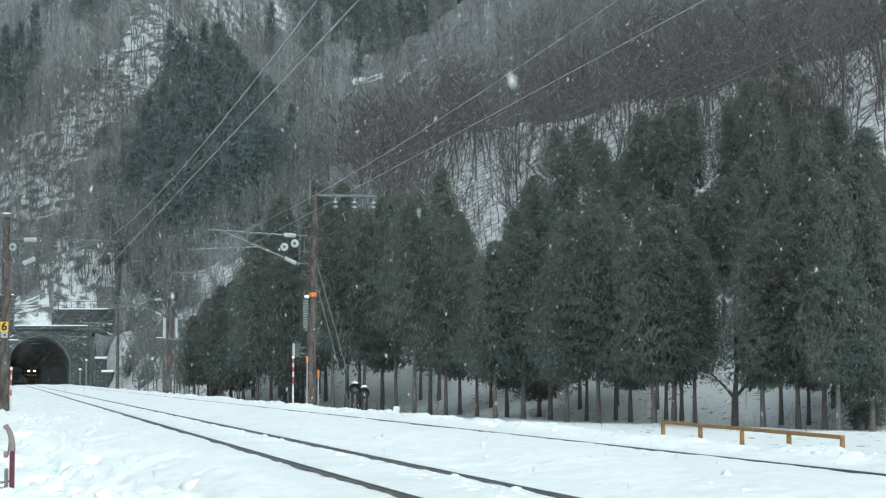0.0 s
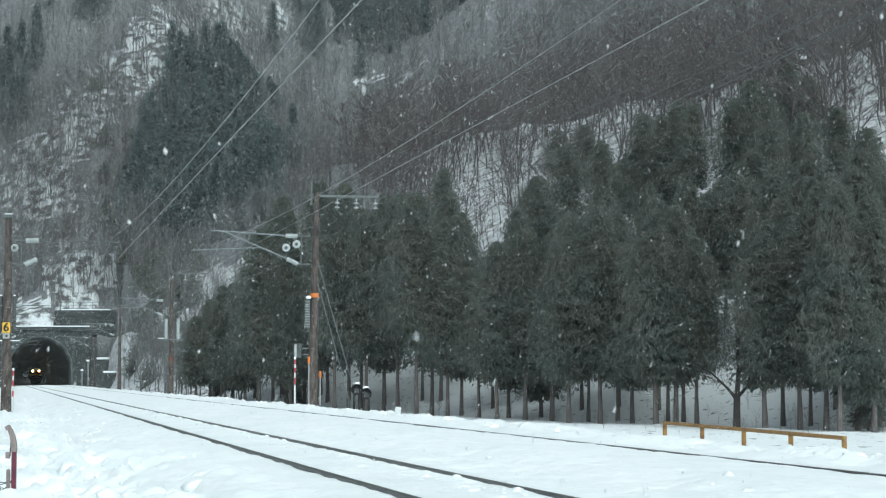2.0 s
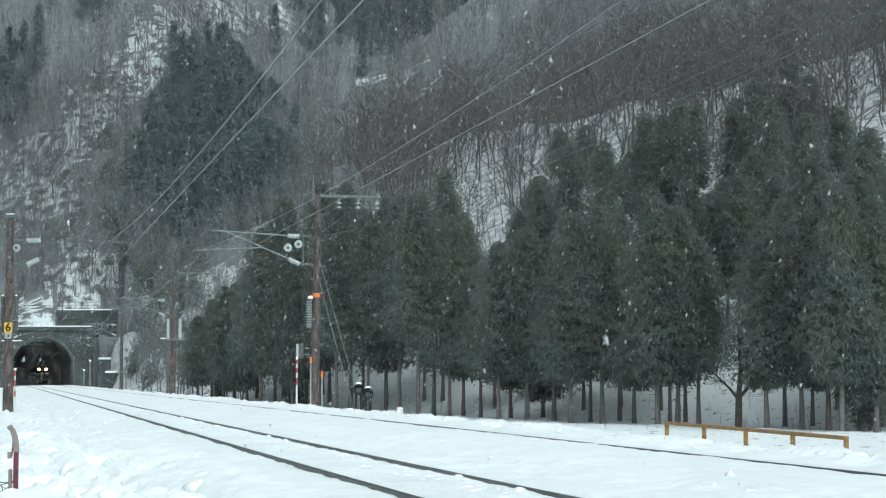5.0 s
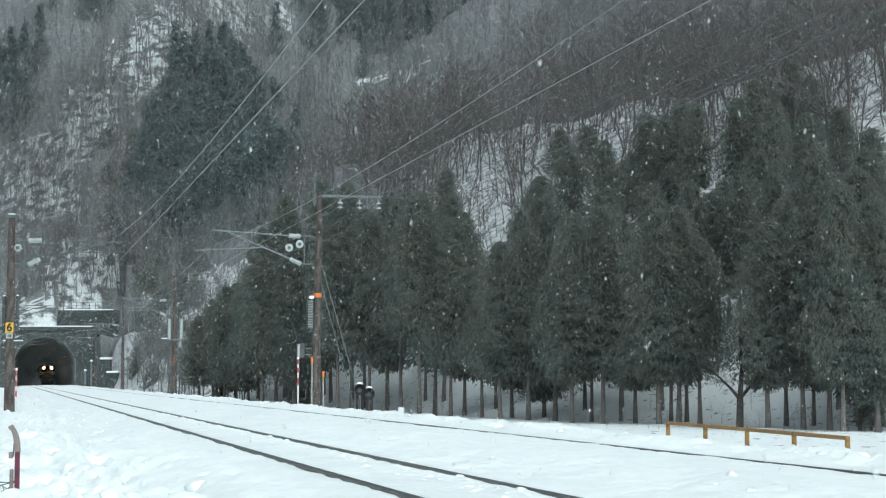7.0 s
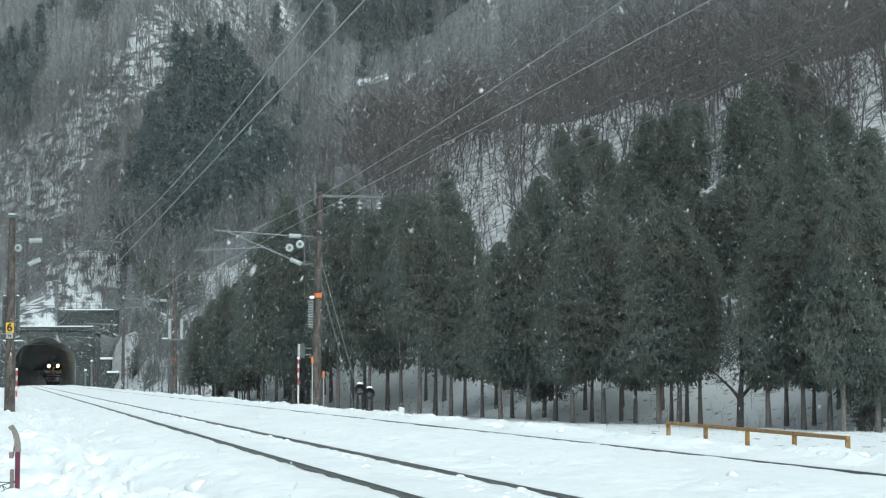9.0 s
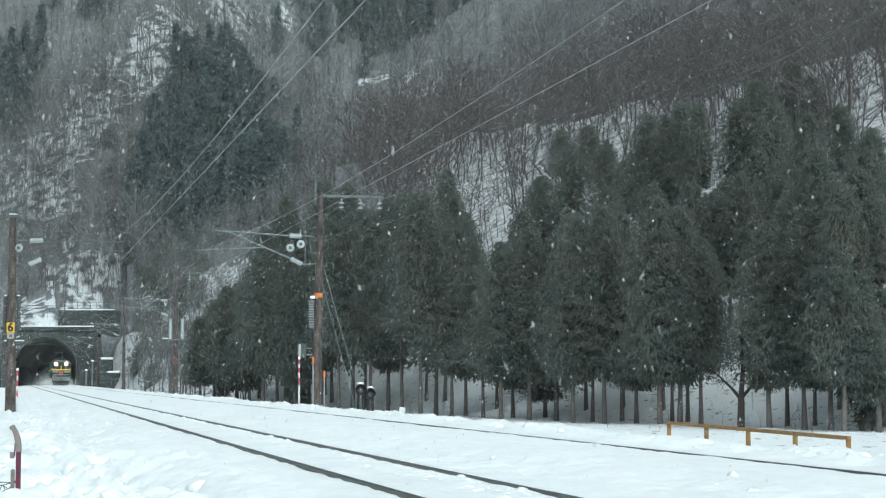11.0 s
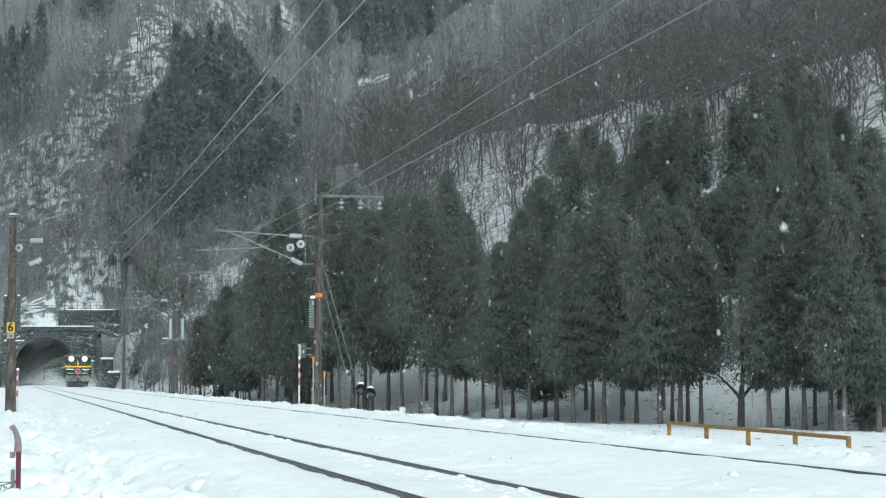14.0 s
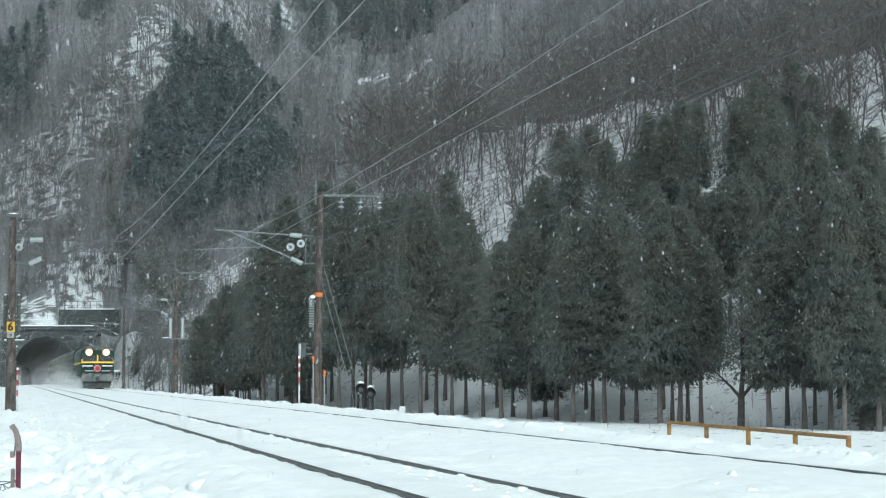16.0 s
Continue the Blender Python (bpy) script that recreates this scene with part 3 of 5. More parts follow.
    tagged(ob, "brown-stained concrete mast with yellow number plate and snow-topped boxes")
    bm = bmesh.new()
    block(bm, p + up * 6.72, (0.42, 0.42, 0.12), 0.03)
    part("pole_cap", bm, DULL_STEEL, ob)
    bm = bmesh.new()
    block(bm, p + up * 6.795, (0.26, 0.26, 0.05), 0.02)
    part("snow_cap", bm, SNOW_CAP, ob, "cap of snow")
    bm = bmesh.new()
    c = p + up * 5.6 + across * 0.25
    tube(bm, c + Vector((0, -0.2, 0)), c + Vector((0, -0.12, 0)), 0.11, 0.14, 16)
    part("disc_insulator", bm, CERAMIC, ob, "white disc insulator")
    bm = bmesh.new()
    tube(bm, c + Vector((0, -0.24, 0)), c + Vector((0, -0.2, 0)), 0.055, 0.06, 10)
    part("insulator_cap", bm, DULL_STEEL, ob)
    for dz in (0.0, 0.14):
        bm = bmesh.new()
        tube(bm, p + across * 0.2 + up * (3.25 + dz), p + across * 0.6 + up * (3.25 + dz), 0.02, n=6)
        part("small_arm", bm, DULL_STEEL, ob)
    # number plate
    pl = thing("number_plate", "yellow plate with the black numeral 6 above a small white plate", "sign")
    bm = bmesh.new()
    block(bm, p + Vector((0.02, -0.235, 2.77)), (0.28, 0.02, 0.36), 0.004)
    part("plate", bm, SIGN_YELLOW, pl)
    bm = bmesh.new()
    block(bm, p + Vector((0.02, -0.235, 2.48)), (0.24, 0.02, 0.19), 0.004)
    part("small_plate", bm, GREY_BOX, pl)
    for a, w in ((-0.03, 0.02), (0.03, 0.05)):
        bm = bmesh.new()
        block(bm, p + Vector((0.02 + a, -0.249, 2.48)), (w, 0.004, 0.09))
        part("bar", bm, BLACK, pl)
    cu = bpy.data.curves.new("numeral", "FONT")
    cu.body, cu.size, cu.align_x, cu.align_y, cu.extrude = "6", 0.40, "CENTER", "CENTER", 0.003
    cu.offset = 0.012
    tmp = new("numeral", cu)
    me = bpy.data.meshes.new_from_object(tmp.evaluated_get(bpy.context.evaluated_depsgraph_get()))
    bpy.data.objects.remove(tmp)
    me.materials.append(BLACK)
    num = new("numeral", me)
    num.parent = pl
    num.matrix_basis = pose(p.x + 0.02, p.y - 0.252, 2.77, 90)
    # transformer cans behind the near mast
    for a in (-0.25, 0.22):
        can = thing("equipment_can", "dark ribbed equipment can on the mast with snow on top", "equipment box", "cans on the mast")
        bm = bmesh.new()
        c = p + Vector((a, 0.1, 0))
        tube(bm, c + up * 2.65, c + up * 3.9, 0.07, 0.07, 14)
        drum = part("can", bm, DARK_WIRE, can)
        for k in range(9):
            bm = bmesh.new()
            tube(bm, c + up * (2.65 + 0.14 * k), c + up * (2.7 + 0.14 * k), 0.085, 0.085, 14)
            part("rib", bm, DARK_WIRE, drum)
        bm = bmesh.new()
        tube(bm, c + up * 3.9, c + up * 3.94, 0.06, 0.03, 14)
        part("snow_cap", bm, SNOW_CAP, drum, "cap of snow")
    sh = thing("mast_shelf", "thin steel bracket across the mast with snow on it", "bracket")
    bm = bmesh.new()
    block(bm, p + up * 2.28, (1.3, 0.22, 0.04), 0.008)
    part("plate", bm, DULL_STEEL, sh)
    bm = bmesh.new()
    block(bm, p + up * 2.318 + Vector((0.1, 0, 0)), (0.7, 0.16, 0.035), 0.015)
    part("snow_cap", bm, SNOW_CAP, sh)
    snow_pole(at(0.30, 69, -0.4), 1.7, [(0.75, WHITE), (0.2, RED), (0.16, WHITE), (0.2, RED), (0.16, WHITE), (0.2, RED)], "slim marker pole with red and white bands beside the mast")
    for d in (132, 194, 256):
        mast(0.04, d, float(grade(d)) - 0.5, 7.4, 3.95, 1, arms=False, hinge=(5.8, 4.95, 0.0), tube_r=0.022, tube_mat=DULL_STEEL, label="distant concrete catenary mast beside the near track")


main_masts()


def overhead_line(o, contact, messenger, sag, label, supports, r=0.0075):
    ob = thing("overhead_line", label, "overhead wire", "overhead wires")
    bm = bmesh.new()
    pts = [at(o, -40, contact)] + [at(o, d, contact + float(grade(d))) for d in range(0, 301, 20)]
    path_tube(bm, pts, r)
    part("contact_wire", bm, WIRE, ob)
    bm = bmesh.new()
    pts, drops = [], []
    for a, b in zip(supports, supports[1:]):
        for k in range(14):
            f = k / 14
            d = a + (b - a) * f
            z = messenger - 4 * sag * f * (1 - f) + float(grade(d))
            pts.append(at(o, d, z))
            if k % 3 == 2:
                drops.append((d, z))
    path_tube(bm, pts, r)
    part("messenger_wire", bm, WIRE, ob)
    for d, z in drops:
        if d > 12:
            bm = bmesh.new()
            tube(bm, at(o, d, z), at(o, d, contact + float(grade(d))), 0.006, n=5)
            part("dropper", bm, DARK_WIRE, ob)


overhead_line(3.78, 4.95, 5.92, 0.55, "pair of overhead wires above the near track", (-54, 8, 70, 132, 194, 256, 305))
overhead_line(7.75, 5.08, 6.0, 0.55, "pair of overhead wires above the far track", (-48, 14, 76, 138, 200, 262, 305), 0.0055)


def feeder(o, z, r, mat, label, supports, sag=0.9):
    ob = thing("feeder_wire", label, "feeder wire", "feeder wires")
    bm = bmesh.new()
    pts = []
    for a, b in zip(supports, supports[1:]):
        for k in range(12):
            f = k / 12
            d = a + (b - a) * f
            pts.append(at(o, d, z + float(grade(d)) - 4 * sag * f * (1 - f)))
    path_tube(bm, pts, r)
    part("strand", bm, mat, ob)


for k in range(3):
    feeder(12.75 + 0.76 * k, 7.62, 0.009, DARK_WIRE, "thin dark feeder wire on the mast crossarms", (-48, 14, 76, 138, 200, 262, 320), 0.8)
feeder(11.6, 6.3, 0.008, DARK_WIRE, "thin dark cable strung along the masts", (-48, 14, 76, 138, 200, 262, 320), 0.8)


# ---- the small things beside the track ----
def yellow_railing():
    ob = thing("guard_railing", "low rusty yellow pipe railing standing in the snow", "railing")
    o, gap, d0 = 13.0, 2.08, 39.02 - 8.32
    ds = [d0 + gap * k for k in range(5)]
    top = 0.05
    for a, b in zip(ds, ds[1:]):
        bm = bmesh.new()
        za, zb = top - 0.008 * (ds[-1] - a), top - 0.008 * (ds[-1] - b)
        tube(bm, at(o, a - 0.03, za), at(o, b + 0.03, zb), 0.034, n=10)
        part("rail", bm, YELLOW_RUST, ob)
    for k, d in enumerate(ds):
        bm = bmesh.new()
        tube(bm, at(o, d, top + 0.03 - 0.008 * (ds[-1] - d)), at(o, d, -0.9), 0.042, n=10)
        part("post", bm, YELLOW_RUST, ob)


yellow_railing()


def signal_hood(o, d, z):
    """A round black lamp hood on a short leg with snow on top."""
    ob = thing("signal_lamp", "round black signal lamp with snow on top on short legs", "signal lamp", "pair of signal lamps")
    c = at(o, d, z)
    bm = bmesh.new()
    tube(bm, c + Vector((0, 0.12, 0)), c + Vector((0, -0.1, 0)), 0.19, 0.21, 20)
    housing = part("housing", bm, BLACK, ob)
    bm = bmesh.new()
    bmesh.ops.create_uvsphere(bm, u_segments=16, v_segments=8, radius=0.24, matrix=Matrix.Translation(c + Vector((0, -0.08, 0.07))) @ Matrix.Diagonal((0.9, 0.8, 0.95, 1)))
    cut = [v for v in bm.verts if v.co.z < c.z + 0.17]
    bmesh.ops.delete(bm, geom=cut, context="VERTS")
    part("snow_cap", bm, SNOW_CAP, housing, "cap of snow")
    bm = bmesh.new()
    hood = [(c + Vector((0.21 * math.cos(a), y, 0.21 * math.sin(a)))) for y in (-0.1, -0.3) for a in np.linspace(0.1, math.pi - 0.1, 11)]
    made = [bm.verts.new(v) for v in hood]
    for k in range(10):
        bm.faces.new((made[k], made[k + 1], made[k + 12], made[k + 11]))
    bmesh.ops.solidify(bm, geom=bm.faces[:], thickness=0.012)
    part("visor", bm, BLACK, housing)
    bm = bmesh.new()
    tube(bm, c + Vector((0, -0.1, -0.02)), c + Vector((0, -0.115, -0.02)), 0.09, 0.085, 14)
    part("lens", bm, DARK_WIRE, housing, "dull dark lens")
    for s in (-0.09, 0.09):
        bm = bmesh.new()
        tube(bm, c + Vector((s, 0.02, -0.15)), c + Vector((s * 1.2, 0.02, -1.1)), 0.045, n=8)
        part("leg", bm, BLACK, ob)


signal_hood(13.44, 75.6, 0.56)
signal_hood(13.62, 74.6, 0.41)


def marker_block(o, d, z):
    ob = thing("marker_block", "small white kilometre block half buried in snow", "marker block")
    bm = bmesh.new()
    block(bm, at(o, d, z), (0.2, 0.14, 0.42), 0.03, Matrix.Rotation(0.12, 4, "Y"))
    part("stone", bm, WHITE, ob)


marker_block(12.2, 61.5, -0.13)


def platform_post():
    """The maroon end post of a fence, bent over at its top, with a bracket and wires."""
    ob = thing("fence_end_post", "maroon metal fence post with a weathered bent top standing in snow", "fence post")
    f = at(0.128, 23.33, -0.42)
    bm = bmesh.new()
    block(bm, f + Vector((0, 0, 0.22)), (0.056, 0.05, 0.50), 0.008)
    part("post", bm, MAROON, ob)
    bm = bmesh.new()
    bend = [(0.002, 0.45, 0.031), (-0.004, 0.55, 0.031), (-0.022, 0.64, 0.03), (-0.05, 0.71, 0.027), (-0.058, 0.73, 0.02)]
    rings = [[bm.verts.new(f + Vector((x + sx * w, sy * 0.029, z))) for sx, sy in ((-1, -1), (1, -1), (1, 1), (-1, 1))] for x, z, w in bend]
    for r0, r1 in zip(rings, rings[1:]):
        for i in range(4):
            j = (i + 1) % 4
            bm.faces.new((r0[i], r0[j], r1[j], r1[i]))
    bm.faces.new(rings[-1])
    bm.faces.new(rings[0][::-1])
    part("capping", bm, WEATHERED, ob, "weathered bent capping")
    bm = bmesh.new()
    block(bm, f + Vector((-0.075, 0, 0.735)), (0.06, 0.06, 0.05), 0.008, Matrix.Rotation(-0.5, 4, "Y"))
    part("cap_lip", bm, WEATHERED, ob)
    bm = bmesh.new()
    block(bm, f + Vector((-0.075, 0, 0.41)), (0.05, 0.04, 0.075), 0.006)
    part("bracket", bm, WEATHERED, ob)
    bm = bmesh.new()
    tube(bm, f + Vector((-0.03, 0, 0.68)), f + Vector((-0.05, 0, 0.40)), 0.008, n=6)
    part("thin_rod", bm, DARK_WIRE, ob)
    bm = bmesh.new()
    block(bm, f + Vector((-0.065, 0.0, 0.12)), (0.045, 0.05, 0.26), 0.018)
    part("rotten_stake", bm, WEATHERED, ob, "pale rotten stake")
    for k in range(7):
        bm = bmesh.new()
        r = random.Random(k)
        pts = [f + Vector((-0.03 - 0.075 * i, 0.03 * r.uniform(-1, 1), 0.10 - 0.035 * k + 0.03 * k * math.sin(i * 1.1 + k) + r.uniform(-0.02, 0.02))) for i in range(6)]
        path_tube(bm, pts, 0.006, 5)
        part("loose_wire", bm, DARK_WIRE, ob)


def snow_clods():
    """Lumps of thrown snow on the banks and beside the rails."""
    rng = np.random.default_rng(81)
    bm = bmesh.new()
    bmesh.ops.create_icosphere(bm, subdivisions=2, radius=1.0)
    bm.verts.ensure_lookup_table()
    base = np.array([v.co[:] for v in bm.verts])
    tri = np.array([[v.index for v in f.verts] for f in bm.faces])
    bm.free()
    spots = []
    for k in range(220):
        d = 9 + 75 * rng.random() ** 1.7
        o = -0.6 + 3.0 * rng.random() ** 1.25
        if value_noise(np.array(o * 0.9), np.array(d * 0.35), 41) > -0.05:
            spots.append((o, d, 0.06 + 0.12 * rng.random() ** 2))
    for k in range(1000):
        d = 9 + 55 * rng.random() ** 1.5
        o = -0.7 + 3.1 * rng.random()
        if value_noise(np.array(o * 1.1), np.array(d * 0.4), 43) > -0.12:
            spots.append((o, d, 0.022 + 0.05 * rng.random() ** 2))
    for k in range(90):
        spots.append((4.7 + 1.8 * rng.random(), 12 + 60 * rng.random() ** 1.4, 0.02 + 0.04 * rng.random() ** 2))
    for k in range(420):
        spots.append((8.9 + 0.7 * rng.random(), 14 + 110 * rng.random() ** 1.4, 0.03 + 0.10 * rng.random() ** 2))
    for k in range(420):
        spots.append((3.98 - 0.35 * rng.random() ** 2, 11 + 45 * rng.random() ** 1.4, 0.02 + 0.03 * rng.random()))
    vs, fs = [], []
    for k, (o, d, r) in enumerate(spots):
        wob = 1 + 0.22 * np.sin(base @ rng.normal(0, 2.6, 3) + rng.random() * 6) + 0.12 * np.sin(base @ rng.normal(0, 5, 3))
        v = base * wob[:, None] * np.array([r * (0.9 + 0.5 * rng.random()), r * (0.9 + 0.6 * rng.random()), r * (0.65 + 0.3 * rng.random())])
        z = float(ground_height(np.array(o), np.array(d)))
        vs.append(v + np.array([o - SKEW * d, d, z - 0.6 * r]))
        fs.append(tri + k * len(base))
    ob = mesh_object("snow_clods", np.concatenate(vs), np.concatenate(fs), [SNOW], smooth=True)
    tagged(ob, "small lumps of thrown snow on the banks beside the rails", "snow clods", kind="stuff")


snow_clods()
platform_post()


def lineside_huts():
    g = float(grade(280))
    hut = thing("equipment_hut", "dark equipment cabinet with snow on its roof near the tunnel", "equipment cabinet", "cabinets near the tunnel")
    bm = bmesh.new()
    block(bm, at(13.55, 272, g + 1.5), (1.3, 1.3, 4.2), 0.05)
    part("body", bm, CONCRETE, hut)
    bm = bmesh.new()
    block(bm, at(13.5, 272, g + 3.75), (1.6, 1.6, 0.28), 0.13)
    part("roof_snow", bm, SNOW_CAP, hut, "thick cap of snow")
    hut2 = copy_thing(hut, Matrix.Translation(at(14.0, 262, 0) - at(13.55, 272, 0) + Vector((0, 0, -1.9))))
    tagged(hut2, "low dark equipment cabinet with a thick cap of snow")
    for o, d, h in ((11.3, 268, 3.6), (10.8, 276, 2.4)):
        st = thing("lineside_post", "slim grey post with snow on top near the tunnel", "post", "posts near the tunnel")
        f = at(o, d, g - 0.3)
        bm = bmesh.new()
        tube(bm, f, f + Vector((0, 0, h)), 0.13, 0.11, 8)
        part("shaft", bm, STEEL, st)
        bm = bmesh.new()
        tube(bm, f + Vector((0, 0, h)), f + Vector((0, 0, h + 0.22)), 0.24, 0.1, 8)
        part("snow_cap", bm, SNOW_CAP, st)
    st = thing("lineside_signal_post", "slim pale post with a small dark head beside the far track", "post")
    f = at(11.6, 192, 0.0)
    bm = bmesh.new()
    tube(bm, f, f + Vector((0, 0, 3.0)), 0.07, 0.06, 8)
    part("shaft", bm, STEEL, st)
    bm = bmesh.new()
    block(bm, f + Vector((0, 0, 3.15)), (0.3, 0.2, 0.35), 0.03)
    part("head", bm, DULL_STEEL, st)


lineside_huts()


# ---- trees ----
def ground_at(x, d):
    return float(ground_height(np.array(x + SKEW * d), np.array(d)))


def needle_sprays(rng, h, r, crown_from, count, blade=0.33, droop=1.2, tip=0.5, blades=4, wide=0.2, inner=1.6):
    """Triangles of a cedar crown: many small sprays of narrow blades that hang from unseen twigs."""
    f = rng.random(count) ** 0.85
    z = h * (crown_from + (1 - crown_from) * f)
    lobes = rng.random((7, 3))
    ang = rng.random(count) * 2 * np.pi
    uneven = 1 + 0.28 * np.sin(ang * 3 + z * 0.9 + lobes[0, 0] * 6) + 0.2 * np.sin(ang * 5 - z * 1.7 + lobes[1, 0] * 6) + 0.22 * np.sin(z * 7.0 + 3 * np.sin(ang * 2 + lobes[2, 0] * 6))
    shape = np.minimum(1.0, 0.45 + f * 3.2) * (1 - f) ** tip + 0.05
    rad = r * shape * uneven * np.sqrt(0.12 + 0.88 * rng.random(count))
    centre = np.stack([rad * np.cos(ang), rad * np.sin(ang), z - 0.25 * rad], -1)
    verts = np.zeros((count, blades, 3, 3))
    big = np.where(rng.random(count) < 0.16, inner, 1.0)
    centre[:, :2] *= np.where(big > 1, 0.5, 1.0)[:, None]
    for b in range(blades):
        a = ang + rng.normal(0, 0.9, count)
        out = np.stack([np.cos(a), np.sin(a), -droop + rng.normal(0, 0.45, count)], -1)
        out /= np.linalg.norm(out, axis=1, keepdims=True)
        length = blade * (0.6 + 0.8 * rng.random(count))[:, None] * (0.6 + 0.4 * (1 - f))[:, None]
        side = np.cross(out, rng.normal(0, 1, (count, 3)))
        side /= np.linalg.norm(side, axis=1, keepdims=True) + 1e-6
        w = blade * wide * (0.6 + 0.8 * rng.random(count))[:, None]
        start = centre + rng.normal(0, 0.5 * blade, (count, 3))
        length, w = length * big[:, None], w * big[:, None]
        verts[:, b, 0] = start + side * w
        verts[:, b, 1] = start - side * w
        verts[:, b, 2] = start + out * length
    verts = verts.reshape(-1, 3)
    return verts, np.arange(len(verts)).reshape(-1, 3)


def trunk_into(bm, h, r, rng, lean=0.15):
    pts = [Vector((lean * math.sin(k * 1.1) * 0.3 * rng.random(), lean * 0.3 * rng.random(), h * k / 6 - 0.4 * (k == 0))) for k in range(7)]
    for k in range(6):
        flare = 1.35 if k == 0 else 1.0
        tube(bm, pts[k], pts[k + 1], r * flare * (1 - k / 6.6), r * (1 - (k + 1) / 6.6), 9, caps=False)


CEDARS = []


def cedar_kinds():
    """Front-row cedars, cedars with boughs close to the ground, and simpler ones for the rows behind."""
    for k in range(9):
        rng = np.random.default_rng(100 + k)
        h = 13.0
        r = 2.05 + 0.35 * rng.random()
        low = (0.25, 0.31, 0.36, 0.22, 0.14, 0.20, 0.32, 0.40, 0.36)[k] + 0.03 * rng.random()
        ob = thing("cedar_tree", "tall dark green cedar with boughs close to the snow" if 4 <= k < 6 else "tall dark green cedar with a bare lower trunk in snow", "cedar tree", "cedars of the plantation")
        bm = bmesh.new()
        trunk_into(bm, h * 0.96, 0.125, rng)
        for j in range(8):
            z = h * (0.14 + 0.16 * rng.random())
            a = rng.random() * 6.28
            n = 0.25 + 0.7 * rng.random()
            tube(bm, (0, 0, z), (n * math.cos(a), n * math.sin(a), z + 0.1 - 0.3 * rng.random()), 0.02, 0.006, 4, caps=False)
        part("trunk", bm, BARK, ob, "bare brown-grey trunk")
        v, f = needle_sprays(rng, h, r, low, 8600, blade=0.17, droop=2.0, tip=0.52, blades=3, wide=0.19, inner=2.4) if k < 6 else needle_sprays(rng, h, r, low, 3400, blade=0.22, droop=1.8, tip=0.52, blades=3, inner=2.2)
        v2, f2 = needle_sprays(rng, h * 0.40, r * 0.55, 0.6, 25)
        crown = mesh_object("crown", np.concatenate([v, v2]), np.concatenate([f, f2 + len(v)]), [NEEDLES])
        crown.parent = ob
        CEDARS.append(ob)


cedar_kinds()


